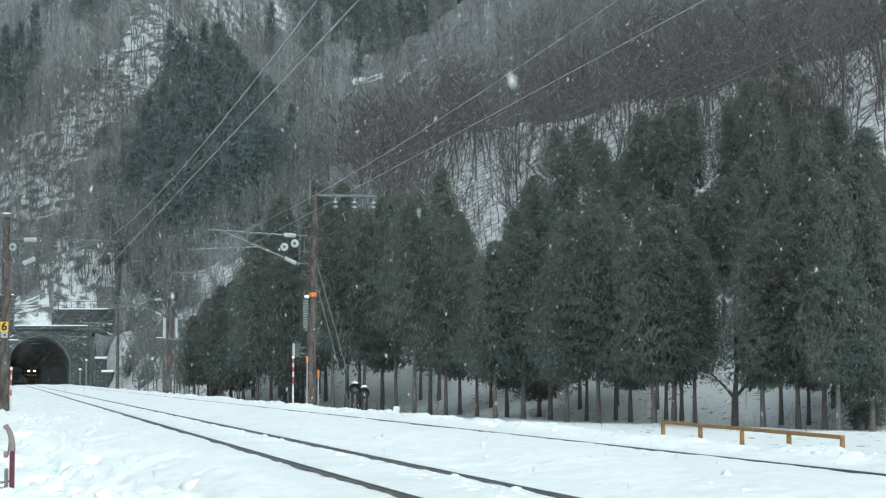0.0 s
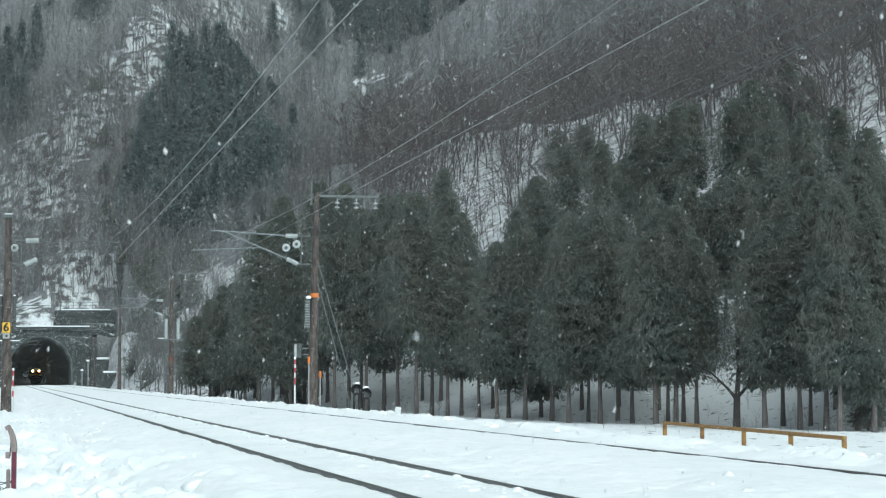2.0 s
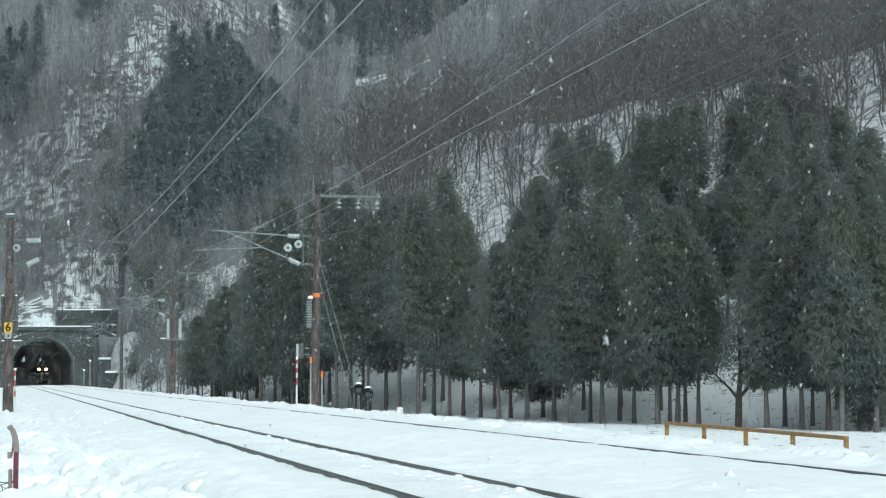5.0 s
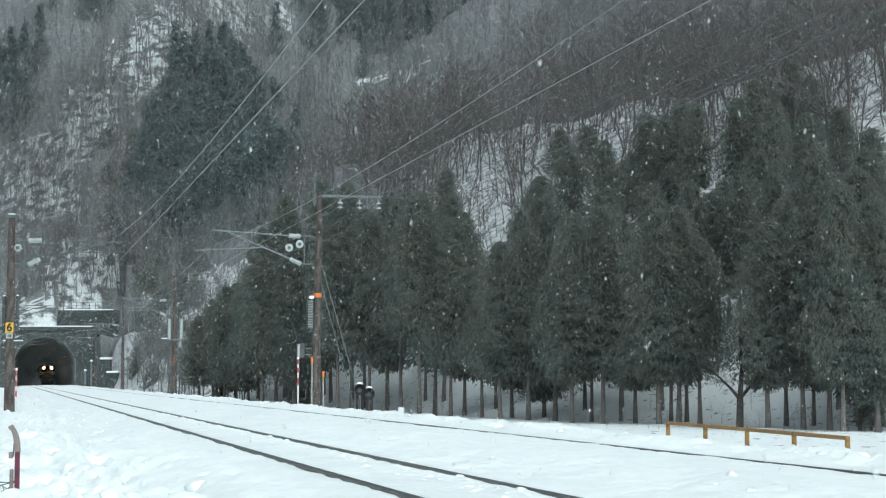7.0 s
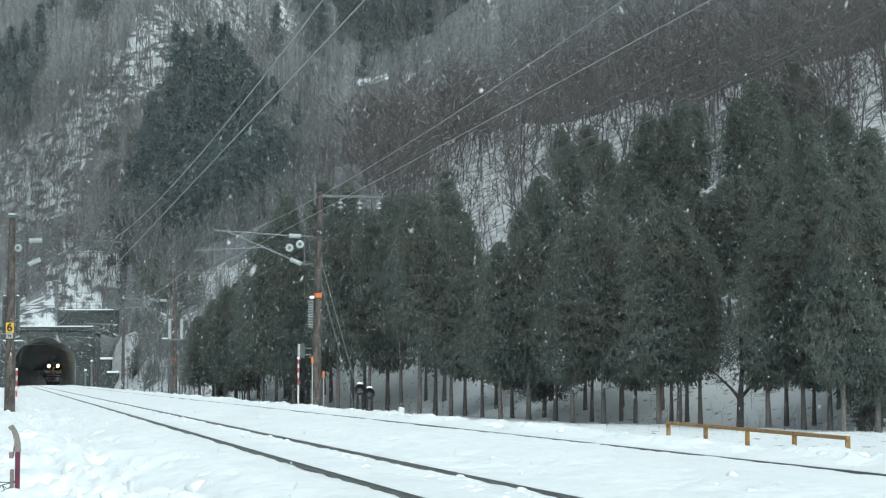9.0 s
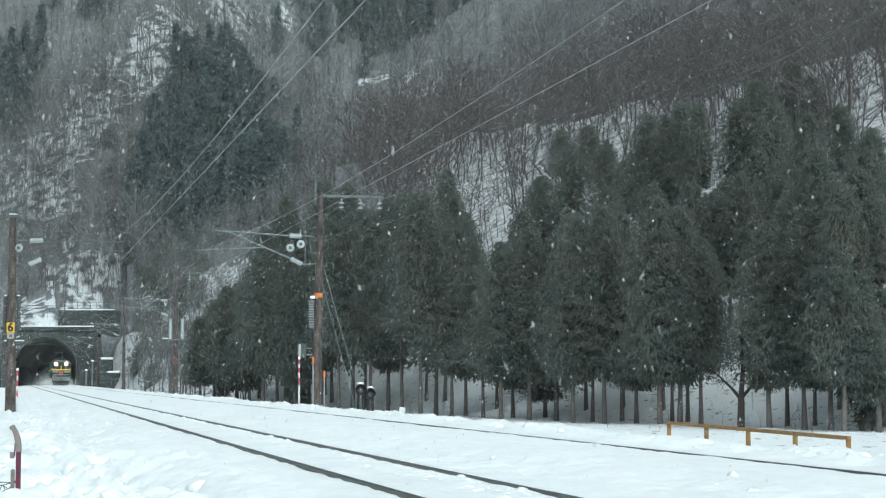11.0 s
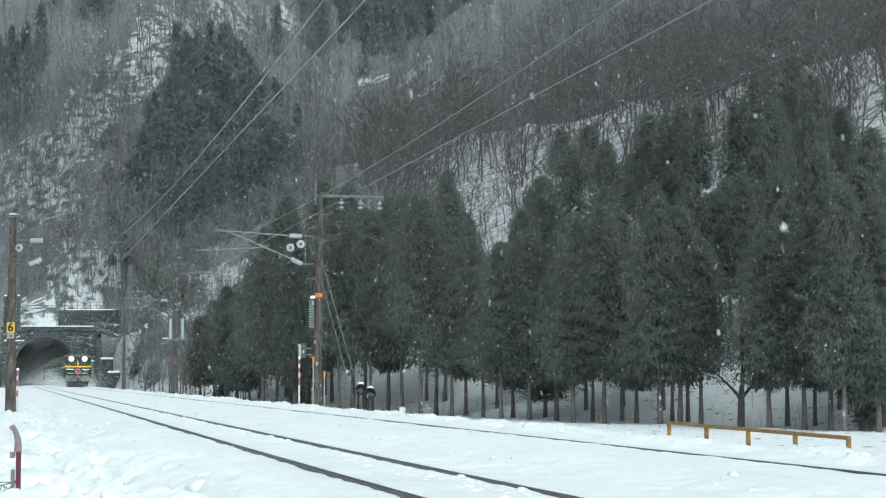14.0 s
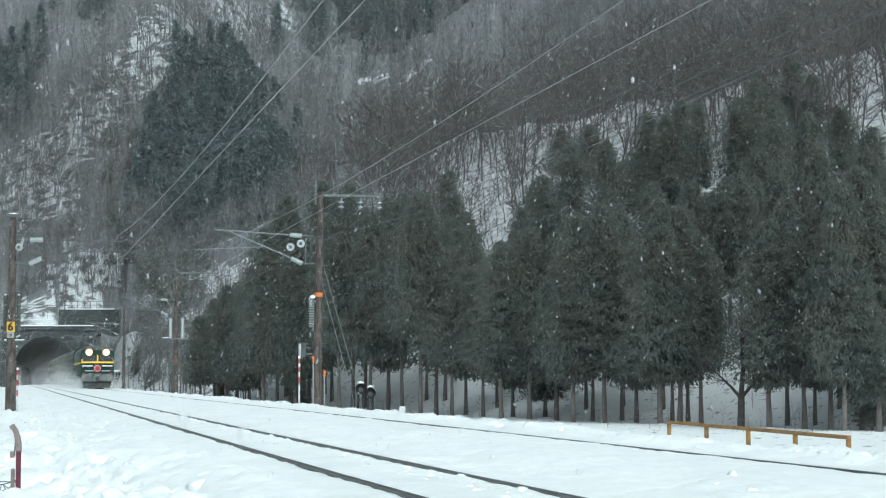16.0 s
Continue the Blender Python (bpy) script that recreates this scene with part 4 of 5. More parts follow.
def plant_cedars():
    rng = np.random.default_rng(5)
    used = set()
    spots = []
    # bearings of the front trunks: metres to the right for each 1000 m ahead
    front = [-123, -116, -110, -104, -98, -91, -84, -75, -68, -61, -53, -46, -37, -28, -21, -12, -4, 4, 11, 20, 29, 35, 43, 51,
             57, 65, 75, 81, 90, 97, 109, 115, 119, 123, 130, 164, 173, 182, 187, 195, 202, 211, 219, 229]
    heights = ([-138, -123, -104, -84, -38, 10, 22, 45, 76, 119, 136, 176, 205, 262], [5.0, 7.0, 12.0, 17.0, 15.4, 13.6, 11.4, 11.2, 11.8, 12.4, 11.0, 11.6, 12.6, 13.4])
    for k, side in enumerate(front):
        q, u = (0.0, 3.5, 1.2, 5.0, 2.2)[k % 5], 0.5
        for step in range(60):
            x = -16 + 35 * u + 65 / 73.8 * q
            d = 160 - 65 * min(u, 1.0) + 6 * max(0.0, u - 1.0) + 35 / 73.8 * q
            u += 0.00168 * (side - x / d * 1000)
        spots.append((x, d, float(np.interp(side, *heights)) * (0.84 + 0.26 * rng.random()), 1 if side < -70 or side > 186 or 84 < side < 106 or (k % 5 == 3 and not 118 < side < 186) else 0))
    for row, q in enumerate((7.5, 12.5, 19, 26), 2):
        u = -0.30 + 0.02 * row
        while u < 1.55:
            u += (2.9 + 1.1 * rng.random() + 0.25 * row) / 73.8
            x = -16 + 35 * u + 65 / 73.8 * (q + rng.normal(0, 0.8))
            d = 160 - 65 * min(u, 1.0) + 6 * max(0.0, u - 1.0) + 35 / 73.8 * (q + rng.normal(0, 0.8))
            side = x / d * 1000
            # clearings in the plantation
            if 135 < side < 157 and q < 12:
                continue
            if 157 < side < 183 and 3 < q < 12:
                continue
            if q > 22 and (side < 40 or 133 < side < 146 or rng.random() < 0.25):
                continue
            if 13 < side < 33 and q > 17:
                continue
            if rng.random() < 0.18 + 0.015 * row + (0.22 if row > 3 else 0) or side > 267 or side < -128:
                continue
            h = np.interp(side, *heights)
            if 10 < side < 36:
                h *= 0.95
            spots.append((x, d, h * (0.86 + 0.22 * rng.random()) * (1 - 0.012 * row), 1 if row < 3 and not -70 < side < 180 else 2))
    for side, q, h in ((138, 13.5, 10.5), (145, 17.0, 10.0), (151, 14.0, 11.0), (157, 16.0, 10.0), (104, 31, 9.5), (113, 30, 9.2), (121, 32, 9.0), (129, 30, 9.6),
                       (150, 31, 9.4), (159, 33, 9.8), (169, 31, 9.5)):
        u = 0.9
        for step in range(40):
            x, d = -16 + 35 * u + 65 / 73.8 * q, 160 - 65 * u + 35 / 73.8 * q
            u += 0.0007 * (side - x / d * 1000)
        spots.append((x, d, h, 2))
    # younger conifers scattered up the slope
    n = 0
    while n < 24:
        u, q = -1.2 + 2.6 * rng.random(), 26 + 24 * rng.random() ** 1.3
        x, d = -16 + 35 * u + 65 / 73.8 * q, 160 - 65 * u + 35 / 73.8 * q
        side = x / d * 1000
        if 42 < side < 233 and not 129 < side < 147:
            spots.append((x, d, 5.0 + 3.2 * rng.random(), 1))
            n += 1
    for k, side in enumerate((-112, -73, 216)):
        q, u = 1.5 + 4.5 * rng.random(), 0.5
        for step in range(60):
            x = -16 + 35 * u + 65 / 73.8 * q
            d = 160 - 65 * min(u, 1.0) + 6 * max(0.0, u - 1.0) + 35 / 73.8 * q
            u += 0.00168 * (side - x / d * 1000)
        bush = copy_thing(CEDARS[4 + k % 2], pose(x, d, ground_at(x, d) - 0.3, 0, 0, rng.random() * 360))
        w = 0.42 + 0.25 * rng.random()
        bush.scale = (w, w, 0.20 + 0.12 * rng.random())
        tagged(bush, "low young cedar with dark boughs among the trunks", "young cedar", "young cedars under the plantation")
    for x, d, h, sort in spots:
        k = int(rng.integers(*((0, 4), (4, 6), (6, 9))[sort]))
        m = pose(x, d, ground_at(x, d) - 0.1, 0, 0, rng.random() * 360)
        if k in used:
            ob = copy_thing(CEDARS[k], m)
        else:
            ob = CEDARS[k]
            ob.matrix_basis = m
            used.add(k)
        w = (0.95 + 0.28 * rng.random()) * (1.3 if h < 9 else 1.0)
        ob.scale = (w * (h / 13) ** 0.4, w * (h / 13) ** 0.4, h / 13)


def branch_into(out, a, b, r0, r1, n=3):
    """Collects a tapered 3-sided branch as raw triangles."""
    axis = b - a
    axis = axis / (np.linalg.norm(axis) + 1e-9)
    side = np.cross(axis, [0.31, 0.77, 0.56])
    side /= np.linalg.norm(side) + 1e-9
    other = np.cross(axis, side)
    ring = [(math.cos(2 * math.pi * k / n), math.sin(2 * math.pi * k / n)) for k in range(n)]
    base = len(out[0])
    if n == 2:
        out[0].extend([a - side * r0, a + side * r0, b])
        out[1].append((base, base + 1, base + 2))
        return
    for c, r in ((a, r0), (b, r1)):
        for cs, sn in ring:
            out[0].append(c + r * (cs * side + sn * other))
    for k in range(n):
        j = (k + 1) % n
        out[1].extend([(base + k, base + j, base + n + j), (base + k, base + n + j, base + n + k)])


def bare_tree(rng, h, limbs, subs, twigs, r=0.10, spread=0.5, start=0.3, thin=0.012, limb_sides=3):
    out = ([], [])
    bend = rng.normal(0, 0.11, (6, 2))
    pts = [np.array([0.0, 0.0, -0.3])]
    for k in range(5):
        pts.append(pts[-1] + np.array([bend[k, 0] * h / 5, bend[k, 1] * h / 5, h / 5]))
    for k in range(5):
        branch_into(out, pts[k], pts[k + 1], r * (1 - k / 5.6), r * (1 - (k + 1) / 5.6), 3)
    for i in range(limbs):
        f = start + (0.98 - start) * (i + rng.random()) / limbs
        k = min(4, int(f * 5))
        a = pts[k] + (pts[k + 1] - pts[k]) * (f * 5 - k)
        ang = i * 2.4 + rng.random()
        length = h * (0.20 + 0.25 * (1 - f)) * (0.7 + 0.6 * rng.random())
        way = np.array([spread * math.cos(ang), spread * math.sin(ang), 0.75 + 0.3 * rng.random()])
        b = a + way / np.linalg.norm(way) * length
        branch_into(out, a, b, r * 0.45 * (1.1 - f), thin * 1.2, limb_sides)
        for s in range(subs):
            g = 0.25 + 0.75 * rng.random()
            c = a + (b - a) * g
            w2 = way / np.linalg.norm(way) + rng.normal(0, 0.42, 3) + np.array([0, 0, 0.25])
            e = c + w2 / np.linalg.norm(w2) * length * (0.3 + 0.35 * rng.random())
            branch_into(out, c, e, thin * 1.3, thin * 0.7, 2)
            for t in range(twigs):
                c2 = c + (e - c) * (0.3 + 0.7 * rng.random())
                w3 = w2 / np.linalg.norm(w2) + rng.normal(0, 0.5, 3) + np.array([0, 0, 0.2])
                branch_into(out, c2, c2 + w3 / np.linalg.norm(w3) * length * 0.25 * (0.6 + rng.random()), thin * 0.9, thin * 0.4, 2)
    return np.array(out[0]), np.array(out[1])


BARE = []


def bare_kinds():
    for k in range(5):
        rng = np.random.default_rng(300 + k)
        v, f = bare_tree(rng, 9.0, 15, 5, 3, r=0.105, spread=0.75 + 0.35 * rng.random(), thin=0.019, start=0.2)
        ob = mesh_object("bare_tree", v, f, [TWIG])
        tagged(ob, "leafless grey-brown tree with fine twigs on the snowy slope", "bare tree", "bare trees on the hillside")
        BARE.append(ob)


bare_kinds()


def plant_bare_trees():
    rng = np.random.default_rng(9)
    used = set()
    n = 0
    while n < 280:
        u, q = -2.0 + 3.6 * rng.random(), 32 + 46 * rng.random() ** 0.6
        x = -16 + 35 * u + 65 / 73.8 * q
        d = 160 - 65 * u + 35 / 73.8 * q
        side = x / d * 1000
        if not -41 < side < 245:
            continue
        n += 1
        k = int(rng.integers(len(BARE)))
        s = 0.75 + 0.65 * rng.random()
        m = pose(x, d, ground_at(x, d) - 0.1, rng.normal(0, 7), rng.normal(0, 7), rng.random() * 360)
        if k in used:
            ob = copy_thing(BARE[k], m)
        else:
            ob = BARE[k]
            ob.matrix_basis = m
            used.add(k)
        ob.scale = (s, s, s)


def forked_tree():
    """The low forked tree in the clearing."""
    rng = np.random.default_rng(77)
    out = ([], [])
    P = lambda x, z, y=0.0: np.array([x, y, z])
    branch_into(out, P(0, -0.3), P(0.03, 1.9), 0.2, 0.17, 9)
    branch_into(out, P(0.03, 1.85), P(0.12, 3.6), 0.15, 0.10, 8)
    branch_into(out, P(0.12, 3.6), P(0.05, 6.2), 0.10, 0.05, 6)
    branch_into(out, P(0.0, 1.85), P(-0.45, 2.5), 0.11, 0.08, 7)
    branch_into(out, P(-0.45, 2.5), P(-1.1, 3.3, 0.3), 0.08, 0.05, 6)
    branch_into(out, P(-1.1, 3.3, 0.3), P(-1.5, 3.6, 0.3), 0.05, 0.02, 5)
    branch_into(out, P(0.05, 1.9), P(0.55, 2.6), 0.10, 0.09, 7)
    branch_into(out, P(0.55, 2.6), P(0.75, 3.5, -0.2), 0.09, 0.05, 6)
    branch_into(out, P(0.75, 3.5, -0.2), P(0.7, 4.6, -0.2), 0.05, 0.02, 5)
    tips = [P(-1.1, 3.2, 0.3), P(-1.5, 3.6, 0.3), P(-0.7, 2.85, 0.1), P(0.7, 3.4, -0.2), P(0.72, 4.2, -0.2), P(0.1, 4.2), P(0.08, 5.2), P(0.05, 6.1), P(0.12, 3.4)]
    for k in range(90):
        c = tips[k % len(tips)] + rng.normal(0, 0.06, 3)
        w = rng.normal(0, 0.6, 3) + np.array([0.5 * np.sign(c[0]), 0, 0.35])
        e = c + w / np.linalg.norm(w) * (0.5 + 0.8 * rng.random())
        branch_into(out, c, e, 0.014, 0.008)
        for t in range(3):
            c2 = c + (e - c) * rng.random()
            w2 = w + rng.normal(0, 0.7, 3)
            branch_into(out, c2, c2 + w2 / np.linalg.norm(w2) * 0.4, 0.009, 0.005)
    ob = mesh_object("forked_tree", np.array(out[0]) * np.array([1.0, 1.0, 0.84]), np.array(out[1]), [DARK_BARK])
    tagged(ob, "low leafless tree with a dark forked trunk in a snowy clearing", "bare tree")
    d = 100.0
    x = 0.1497 * d
    ob.matrix_basis = pose(x, d, ground_at(x, d))


forked_tree()


def scatter(name, label, category, kinds, spots, mat, seed):
    """Joins many turned and scaled copies of raw meshes into one object."""
    rng = np.random.default_rng(seed)
    vs, fs, n = [], [], 0
    for x, d, z, s in spots:
        v, f = kinds[int(rng.integers(len(kinds)))]
        a = rng.random() * 6.283
        c, sn = math.cos(a), math.sin(a)
        w = v * s
        w = np.stack([w[:, 0] * c - w[:, 1] * sn, w[:, 0] * sn + w[:, 1] * c, w[:, 2]], -1) + np.array([x, d, z])
        vs.append(w)
        fs.append(f + n)
        n += len(v)
    ob = mesh_object(name, np.concatenate(vs), np.concatenate(fs), [mat])
    tagged(ob, label, category, kind="stuff")
    return ob


def far_woods():
    rng = np.random.default_rng(21)
    kinds = [bare_tree(np.random.default_rng(400 + k), 9.0, 9, 4, 2, r=0.10, spread=0.42, thin=0.026, start=0.25, limb_sides=2) for k in range(5)]
    spots, left = [], []
    while len(spots) < 2300:
        d = 225 + 480 * rng.random() ** 1.3
        side = -115 + 371 * rng.random()
        x = side / 1000 * d
        q = hill_line(x, d)
        if q < 84 or q > 330:
            continue
        z = ground_at(x, d)
        if (z - EYE) / d > 0.208:
            continue
        spots.append((x, d, z - 0.2, 0.75 + 0.5 * rng.random()))
    scatter("mountain_wood", "dense leafless grey-brown wood covering the mountainside", "bare wood", kinds, spots, HAZY_TWIG, 31)
    while len(left) < 1300:
        d = 306 + 330 * rng.random() ** 1.4
        side = -233 + 177 * rng.random()
        x = side / 1000 * d
        z = ground_at(x, d)
        ledge = np.interp(side, [-235, -200, -155, -95, -80], [85, 108, 160, 186, 190])
        if rng.random() < 0.5 and abs((z - EYE) / d * 1000 - ledge) > 26:
            continue
        if (z - EYE) / d > 0.208 or (d < 330 and side < -165 and z < 14):
            continue
        left.append((x, d, z - 0.2, 0.6 + 0.75 * rng.random()))
    scatter("ledge_wood", "leafless trees scattered over snowy rock ledges above the tunnel", "bare wood", kinds, [p for p in left if p[1] < 430], HAZY_TWIG, 32)
    # trees past 430 m get the twig colour lightened for haze
    scatter("ridge_wood", "leafless trees high on the mountainside, colour lifted for haze", "bare wood", kinds, [p for p in left if p[1] >= 430], RIDGE_HAZE_TWIG, 39)
    scrub, near = [], []
    while len(scrub) < 700:
        d = 170 + 150 * rng.random()
        side = -173 + 114 * rng.random() ** 1.7
        x = side / 1000 * d
        if x + SKEW * d < 14.5 or x < -0.157 * d:
            continue
        scrub.append((x, d, ground_at(x, d) - 0.2, 0.3 + 0.5 * rng.random()))
    for k in range(26):
        d, o = 260 + 40 * rng.random(), 14.6 + 4 * rng.random()
        scrub.append((o - SKEW * d, d, ground_at(o - SKEW * d, d) - 0.1, 0.10 + 0.16 * rng.random()))
    scatter("slope_scrub", "thick leafless scrub on the slope beside the tunnel", "scrub", kinds, scrub, HAZY_TWIG, 34)
    brush = []
    while len(brush) < 850:
        d = 305 + 60 * rng.random()
        side = -220 + 64 * rng.random()
        x = side / 1000 * d
        if x + SKEW * d < 19 and d < 316:
            continue
        brush.append((x, d, ground_at(x, d) - 0.2, 0.22 + 0.4 * rng.random()))
    scatter("ledge_scrub", "leafless scrub poking through snow above the tunnel", "scrub", kinds, brush, TWIG, 36)
    while len(near) < 750:
        u, q = -2.1 + 3.7 * rng.random(), 36 + 50 * rng.random()
        x, d = -16 + 35 * u + 65 / 73.8 * q, 160 - 65 * u + 35 / 73.8 * q
        if -0.08 * d < x < 0.26 * d:
            near.append((x, d, ground_at(x, d) - 0.2, 0.25 + 0.6 * rng.random() ** 1.5))
    scatter("hill_scrub", "leafless brown undergrowth on the snowy hillside", "scrub", kinds, near, TWIG, 35)
    litter = []
    while len(litter) < 190:
        u, q = -0.1 + 1.6 * rng.random(), -9 + 17 * rng.random()
        x, d = -16 + 35 * u + 65 / 73.8 * q, 160 - 65 * min(u, 1.0) + 6 * max(0.0, u - 1.0) + 35 / 73.8 * q
        if x + SKEW * d > 17 and (rng.random() < 0.45 or x > 0.17 * d):
            litter.append((x, d, ground_at(x, d) - 0.12, 0.05 + 0.10 * rng.random() ** 2))
    scatter("fallen_branches", "dark fallen twigs and brush poking through snow under the cedars", "fallen twigs", kinds, litter, TWIG, 38)
    cone = []
    for k in range(3):
        r2 = np.random.default_rng(500 + k)
        v, f = needle_sprays(r2, 12.0, 2.3, 0.04, 600, blade=0.34, droop=1.1, tip=0.7, blades=3, wide=0.36, inner=2.4)
        cone.append((v, f))
    low = [needle_sprays(np.random.default_rng(520 + k), 4.0, 2.2, 0.02, 300, blade=0.5, droop=0.5, tip=0.6, blades=3) for k in range(3)]
    bushes = []
    while len(bushes) < 95:
        if len(bushes) < 50:
            d, side = 215 + 85 * rng.random(), -155 + 34 * rng.random()
        else:
            d, side = 306 + 60 * rng.random(), -218 + 95 * rng.random()
        x = side / 1000 * d
        if x + SKEW * d < 18.5 and 255 < d < 318 or x + SKEW * d < 15.5:
            continue
        bushes.append((x, d, ground_at(x, d) - 0.3, 0.45 + 0.6 * rng.random()))
    scatter("evergreen_shrubs", "dark evergreen shrubs among snow patches beside the tunnel", "shrubs", low, bushes, NEEDLES, 37)
    spots = []

    def patch(side, up, rs, ru, count, d_from=310, d_to=520):
        """A loose group of conifers round a bearing and a height, both for each 1000 m ahead."""
        n = tries = 0
        while n < count and tries < count * 200:
            tries += 1
            d = d_from + (d_to - d_from) * rng.random()
            s = side + 1.4 * rs * rng.uniform(-1, 1)
            x = s / 1000 * d
            z = ground_at(x, d)
            e = (z - EYE) / d * 1000
            if rng.random() > math.exp(-1.6 * (((s - side) / rs) ** 2 + ((e - up) / ru) ** 2)) - 0.06:
                continue
            spots.append((x, d, z - 0.3, 0.75 + 0.5 * rng.random()))
            n += 1
    patch(-122, 108, 34, 30, 105)
    patch(-143, 86, 17, 29, 40)
    patch(-126, 138, 20, 14, 20)
    patch(-120, 84, 30, 18, 30)
    patch(-216, 150, 18, 14, 11, 330, 520)
    patch(-184, 190, 20, 9, 5, 330, 520)
    patch(-221, 126, 10, 9, 8)
    patch(-110, 69, 20, 17, 18)
    patch(-45, 176, 42, 24, 75, 400, 720)
    patch(-20, 190, 60, 14, 30, 450, 720)
    patch(-90, 57, 37, 34, 40, 290, 420)
    # the needle colour carries the haze of the distance
    scatter("mountain_conifers", "dark conifers in groups on the mountainside, paled for haze", "conifer wood", cone, spots, HAZY_NEEDLES, 33)


# ---- the train ----
def loft(bm, rings, cap=True):
    made = [[bm.verts.new(p) for p in ring] for ring in rings]
    n = len(made[0])
    for r0, r1 in zip(made, made[1:]):
        for i in range(n):
            j = (i + 1) % n
            bm.faces.new((r0[i], r0[j], r1[j], r1[i]))
    if cap:
        bm.faces.new(made[0][::-1])
        bm.faces.new(made[-1])


def locomotive():
    """Origin on the rails under the front, which faces -Y."""
    ob = thing("locomotive", "dark green electric locomotive with yellow band, lit headlamps and red headmark", "locomotive")
    W, L = 1.40, 18.4
    section = [(-W, 1.05), (W, 1.05), (W, 3.05), (W * 0.93, 3.30), (-W * 0.93, 3.30), (-W, 3.05)]
    bm = bmesh.new()
    front = [(x * 0.985, 0.10 + max(0, z - 2.2) * 0.16, z) for x, z in section]
    loft(bm, [front, [(x, 0.45, z) for x, z in section], [(x, L - 0.4, z) for x, z in section], [(x * 0.98, L, z) for x, z in section]])
    part("body", bm, GREEN, ob)
    roof = [(-W * 0.93, 3.29), (W * 0.93, 3.29), (W * 0.84, 3.52), (W * 0.5, 3.68), (-W * 0.5, 3.68), (-W * 0.84, 3.52)]
    bm = bmesh.new()
    loft(bm, [[(x, 0.32, min(z, 3.5)) for x, z in roof], [(x, 0.9, z) for x, z in roof], [(x, L - 0.9, z) for x, z in roof], [(x, L - 0.3, min(z, 3.5)) for x, z in roof]])
    part("roof", bm, ROOF, ob, "grey roof dusted with snow")
    face = lambda z: 0.10 + max(0, z - 2.2) * 0.16
    # windscreens
    for s in (-1, 1):
        bm = bmesh.new()
        loft(bm, [[(s * 0.66 + a, face(z) + dy, z) for a, z in ((-0.55, 2.36), (0.55, 2.36), (0.52, 2.88), (-0.52, 2.88))] for dy in (-0.03, 0.03)])
        part("windscreen", bm, GLASS, ob, "dark windscreen")
    # yellow band under and between the windscreens, and along the sides
    bm = bmesh.new()
    block(bm, (0, face(2.28) - 0.02, 2.27), (2.72, 0.06, 0.15), 0.01)
    block(bm, (0, face(2.6) - 0.03, 2.6), (0.12, 0.1, 0.62), 0.01)
    for s in (-1, 1):
        block(bm, (s * (W + 0.004), L / 2 + 0.2, 2.22), (0.02, L - 1.0, 0.16))
        block(bm, (s * 1.30, face(2.4) - 0.02, 2.42), (0.08, 0.06, 0.2), 0.01)
    part("yellow_band", bm, BAND, ob, "yellow band")
    for s in (-1, 1):
        bm = bmesh.new()
        tube(bm, (s * 0.715, 0.40, 3.12), (s * 0.715, 0.12, 3.12), 0.27, 0.305, 18)
        case = part("headlamp_case", bm, BOGIE, ob)
        bm = bmesh.new()
        tube(bm, (s * 0.715, 0.125, 3.12), (s * 0.715, 0.10, 3.12), 0.20, 0.185, 18)
        part("headlamp", bm, LAMP, case, "glowing warm-white headlamp")
        # added glowing ring, the lamp's halo made as a solid part
        bm = bmesh.new()
        tube(bm, (s * 0.715, 0.135, 3.12), (s * 0.715, 0.112, 3.12), 0.29, 0.285, 18)
        part("halo_ring", bm, LAMP_HALO, case, "amber glowing ring for the headlamp's halo")
        bm = bmesh.new()
        block(bm, (s * 0.84, 0.03, 1.97), (0.85, 0.12, 0.09), 0.03)
        part("snow_ledge", bm, SNOW_CAP, ob, "snow caked on a front ledge")
        bm = bmesh.new()
        tube(bm, (s * 1.05, 0.02, 1.55), (s * 0.35, 0.02, 1.55), 0.035, n=8)
        part("handrail", bm, WHITE, ob, "snowy white handrail")
        bm = bmesh.new()
        tube(bm, (s * 1.12, 0.06, 1.3), (s * 1.12, 0.03, 1.3), 0.1, 0.1, 12)
        part("tail_lamp", bm, RED, ob)
    bm = bmesh.new()
    tube(bm, (0, 0.08, 1.76), (0, -0.04, 1.76), 0.31, 0.31, 28)
    part("headmark", bm, HEADMARK, ob, "round red headmark")
    bm = bmesh.new()
    tube(bm, (0, -0.042, 1.76), (0, -0.05, 1.76), 0.2, 0.2, 24)
    part("headmark_disc", bm, RED, ob)
    bm = bmesh.new()
    block(bm, (0, 0.22, 0.98), (2.55, 0.3, 0.66), 0.05)
    part("buffer_beam", bm, CAKED, ob, "buffer beam caked with snow")
    bm = bmesh.new()
    loft(bm, [[(-1.2, 0.3, 0.66), (1.2, 0.3, 0.66), (1.2, 0.5, 0.66), (-1.2, 0.5, 0.66)], [(-1.05, 0.05, 0.12), (1.05, 0.05, 0.12), (1.05, 0.35, 0.12), (-1.05, 0.35, 0.12)]])
    part("snow_plough", bm, BOGIE, ob)
    bm = bmesh.new()
    block(bm, (0, -0.15, 0.9), (0.34, 0.5, 0.36), 0.06)
    part("coupler", bm, BOGIE, ob)
    for s in (-0.75, 0.75):
        bm = bmesh.new()
        path_tube(bm, [(s, 0.0, 1.0), (s, -0.12, 0.7), (s * 0.8, -0.1, 0.5)], 0.035)
        part("brake_hose", bm, BOGIE, ob)
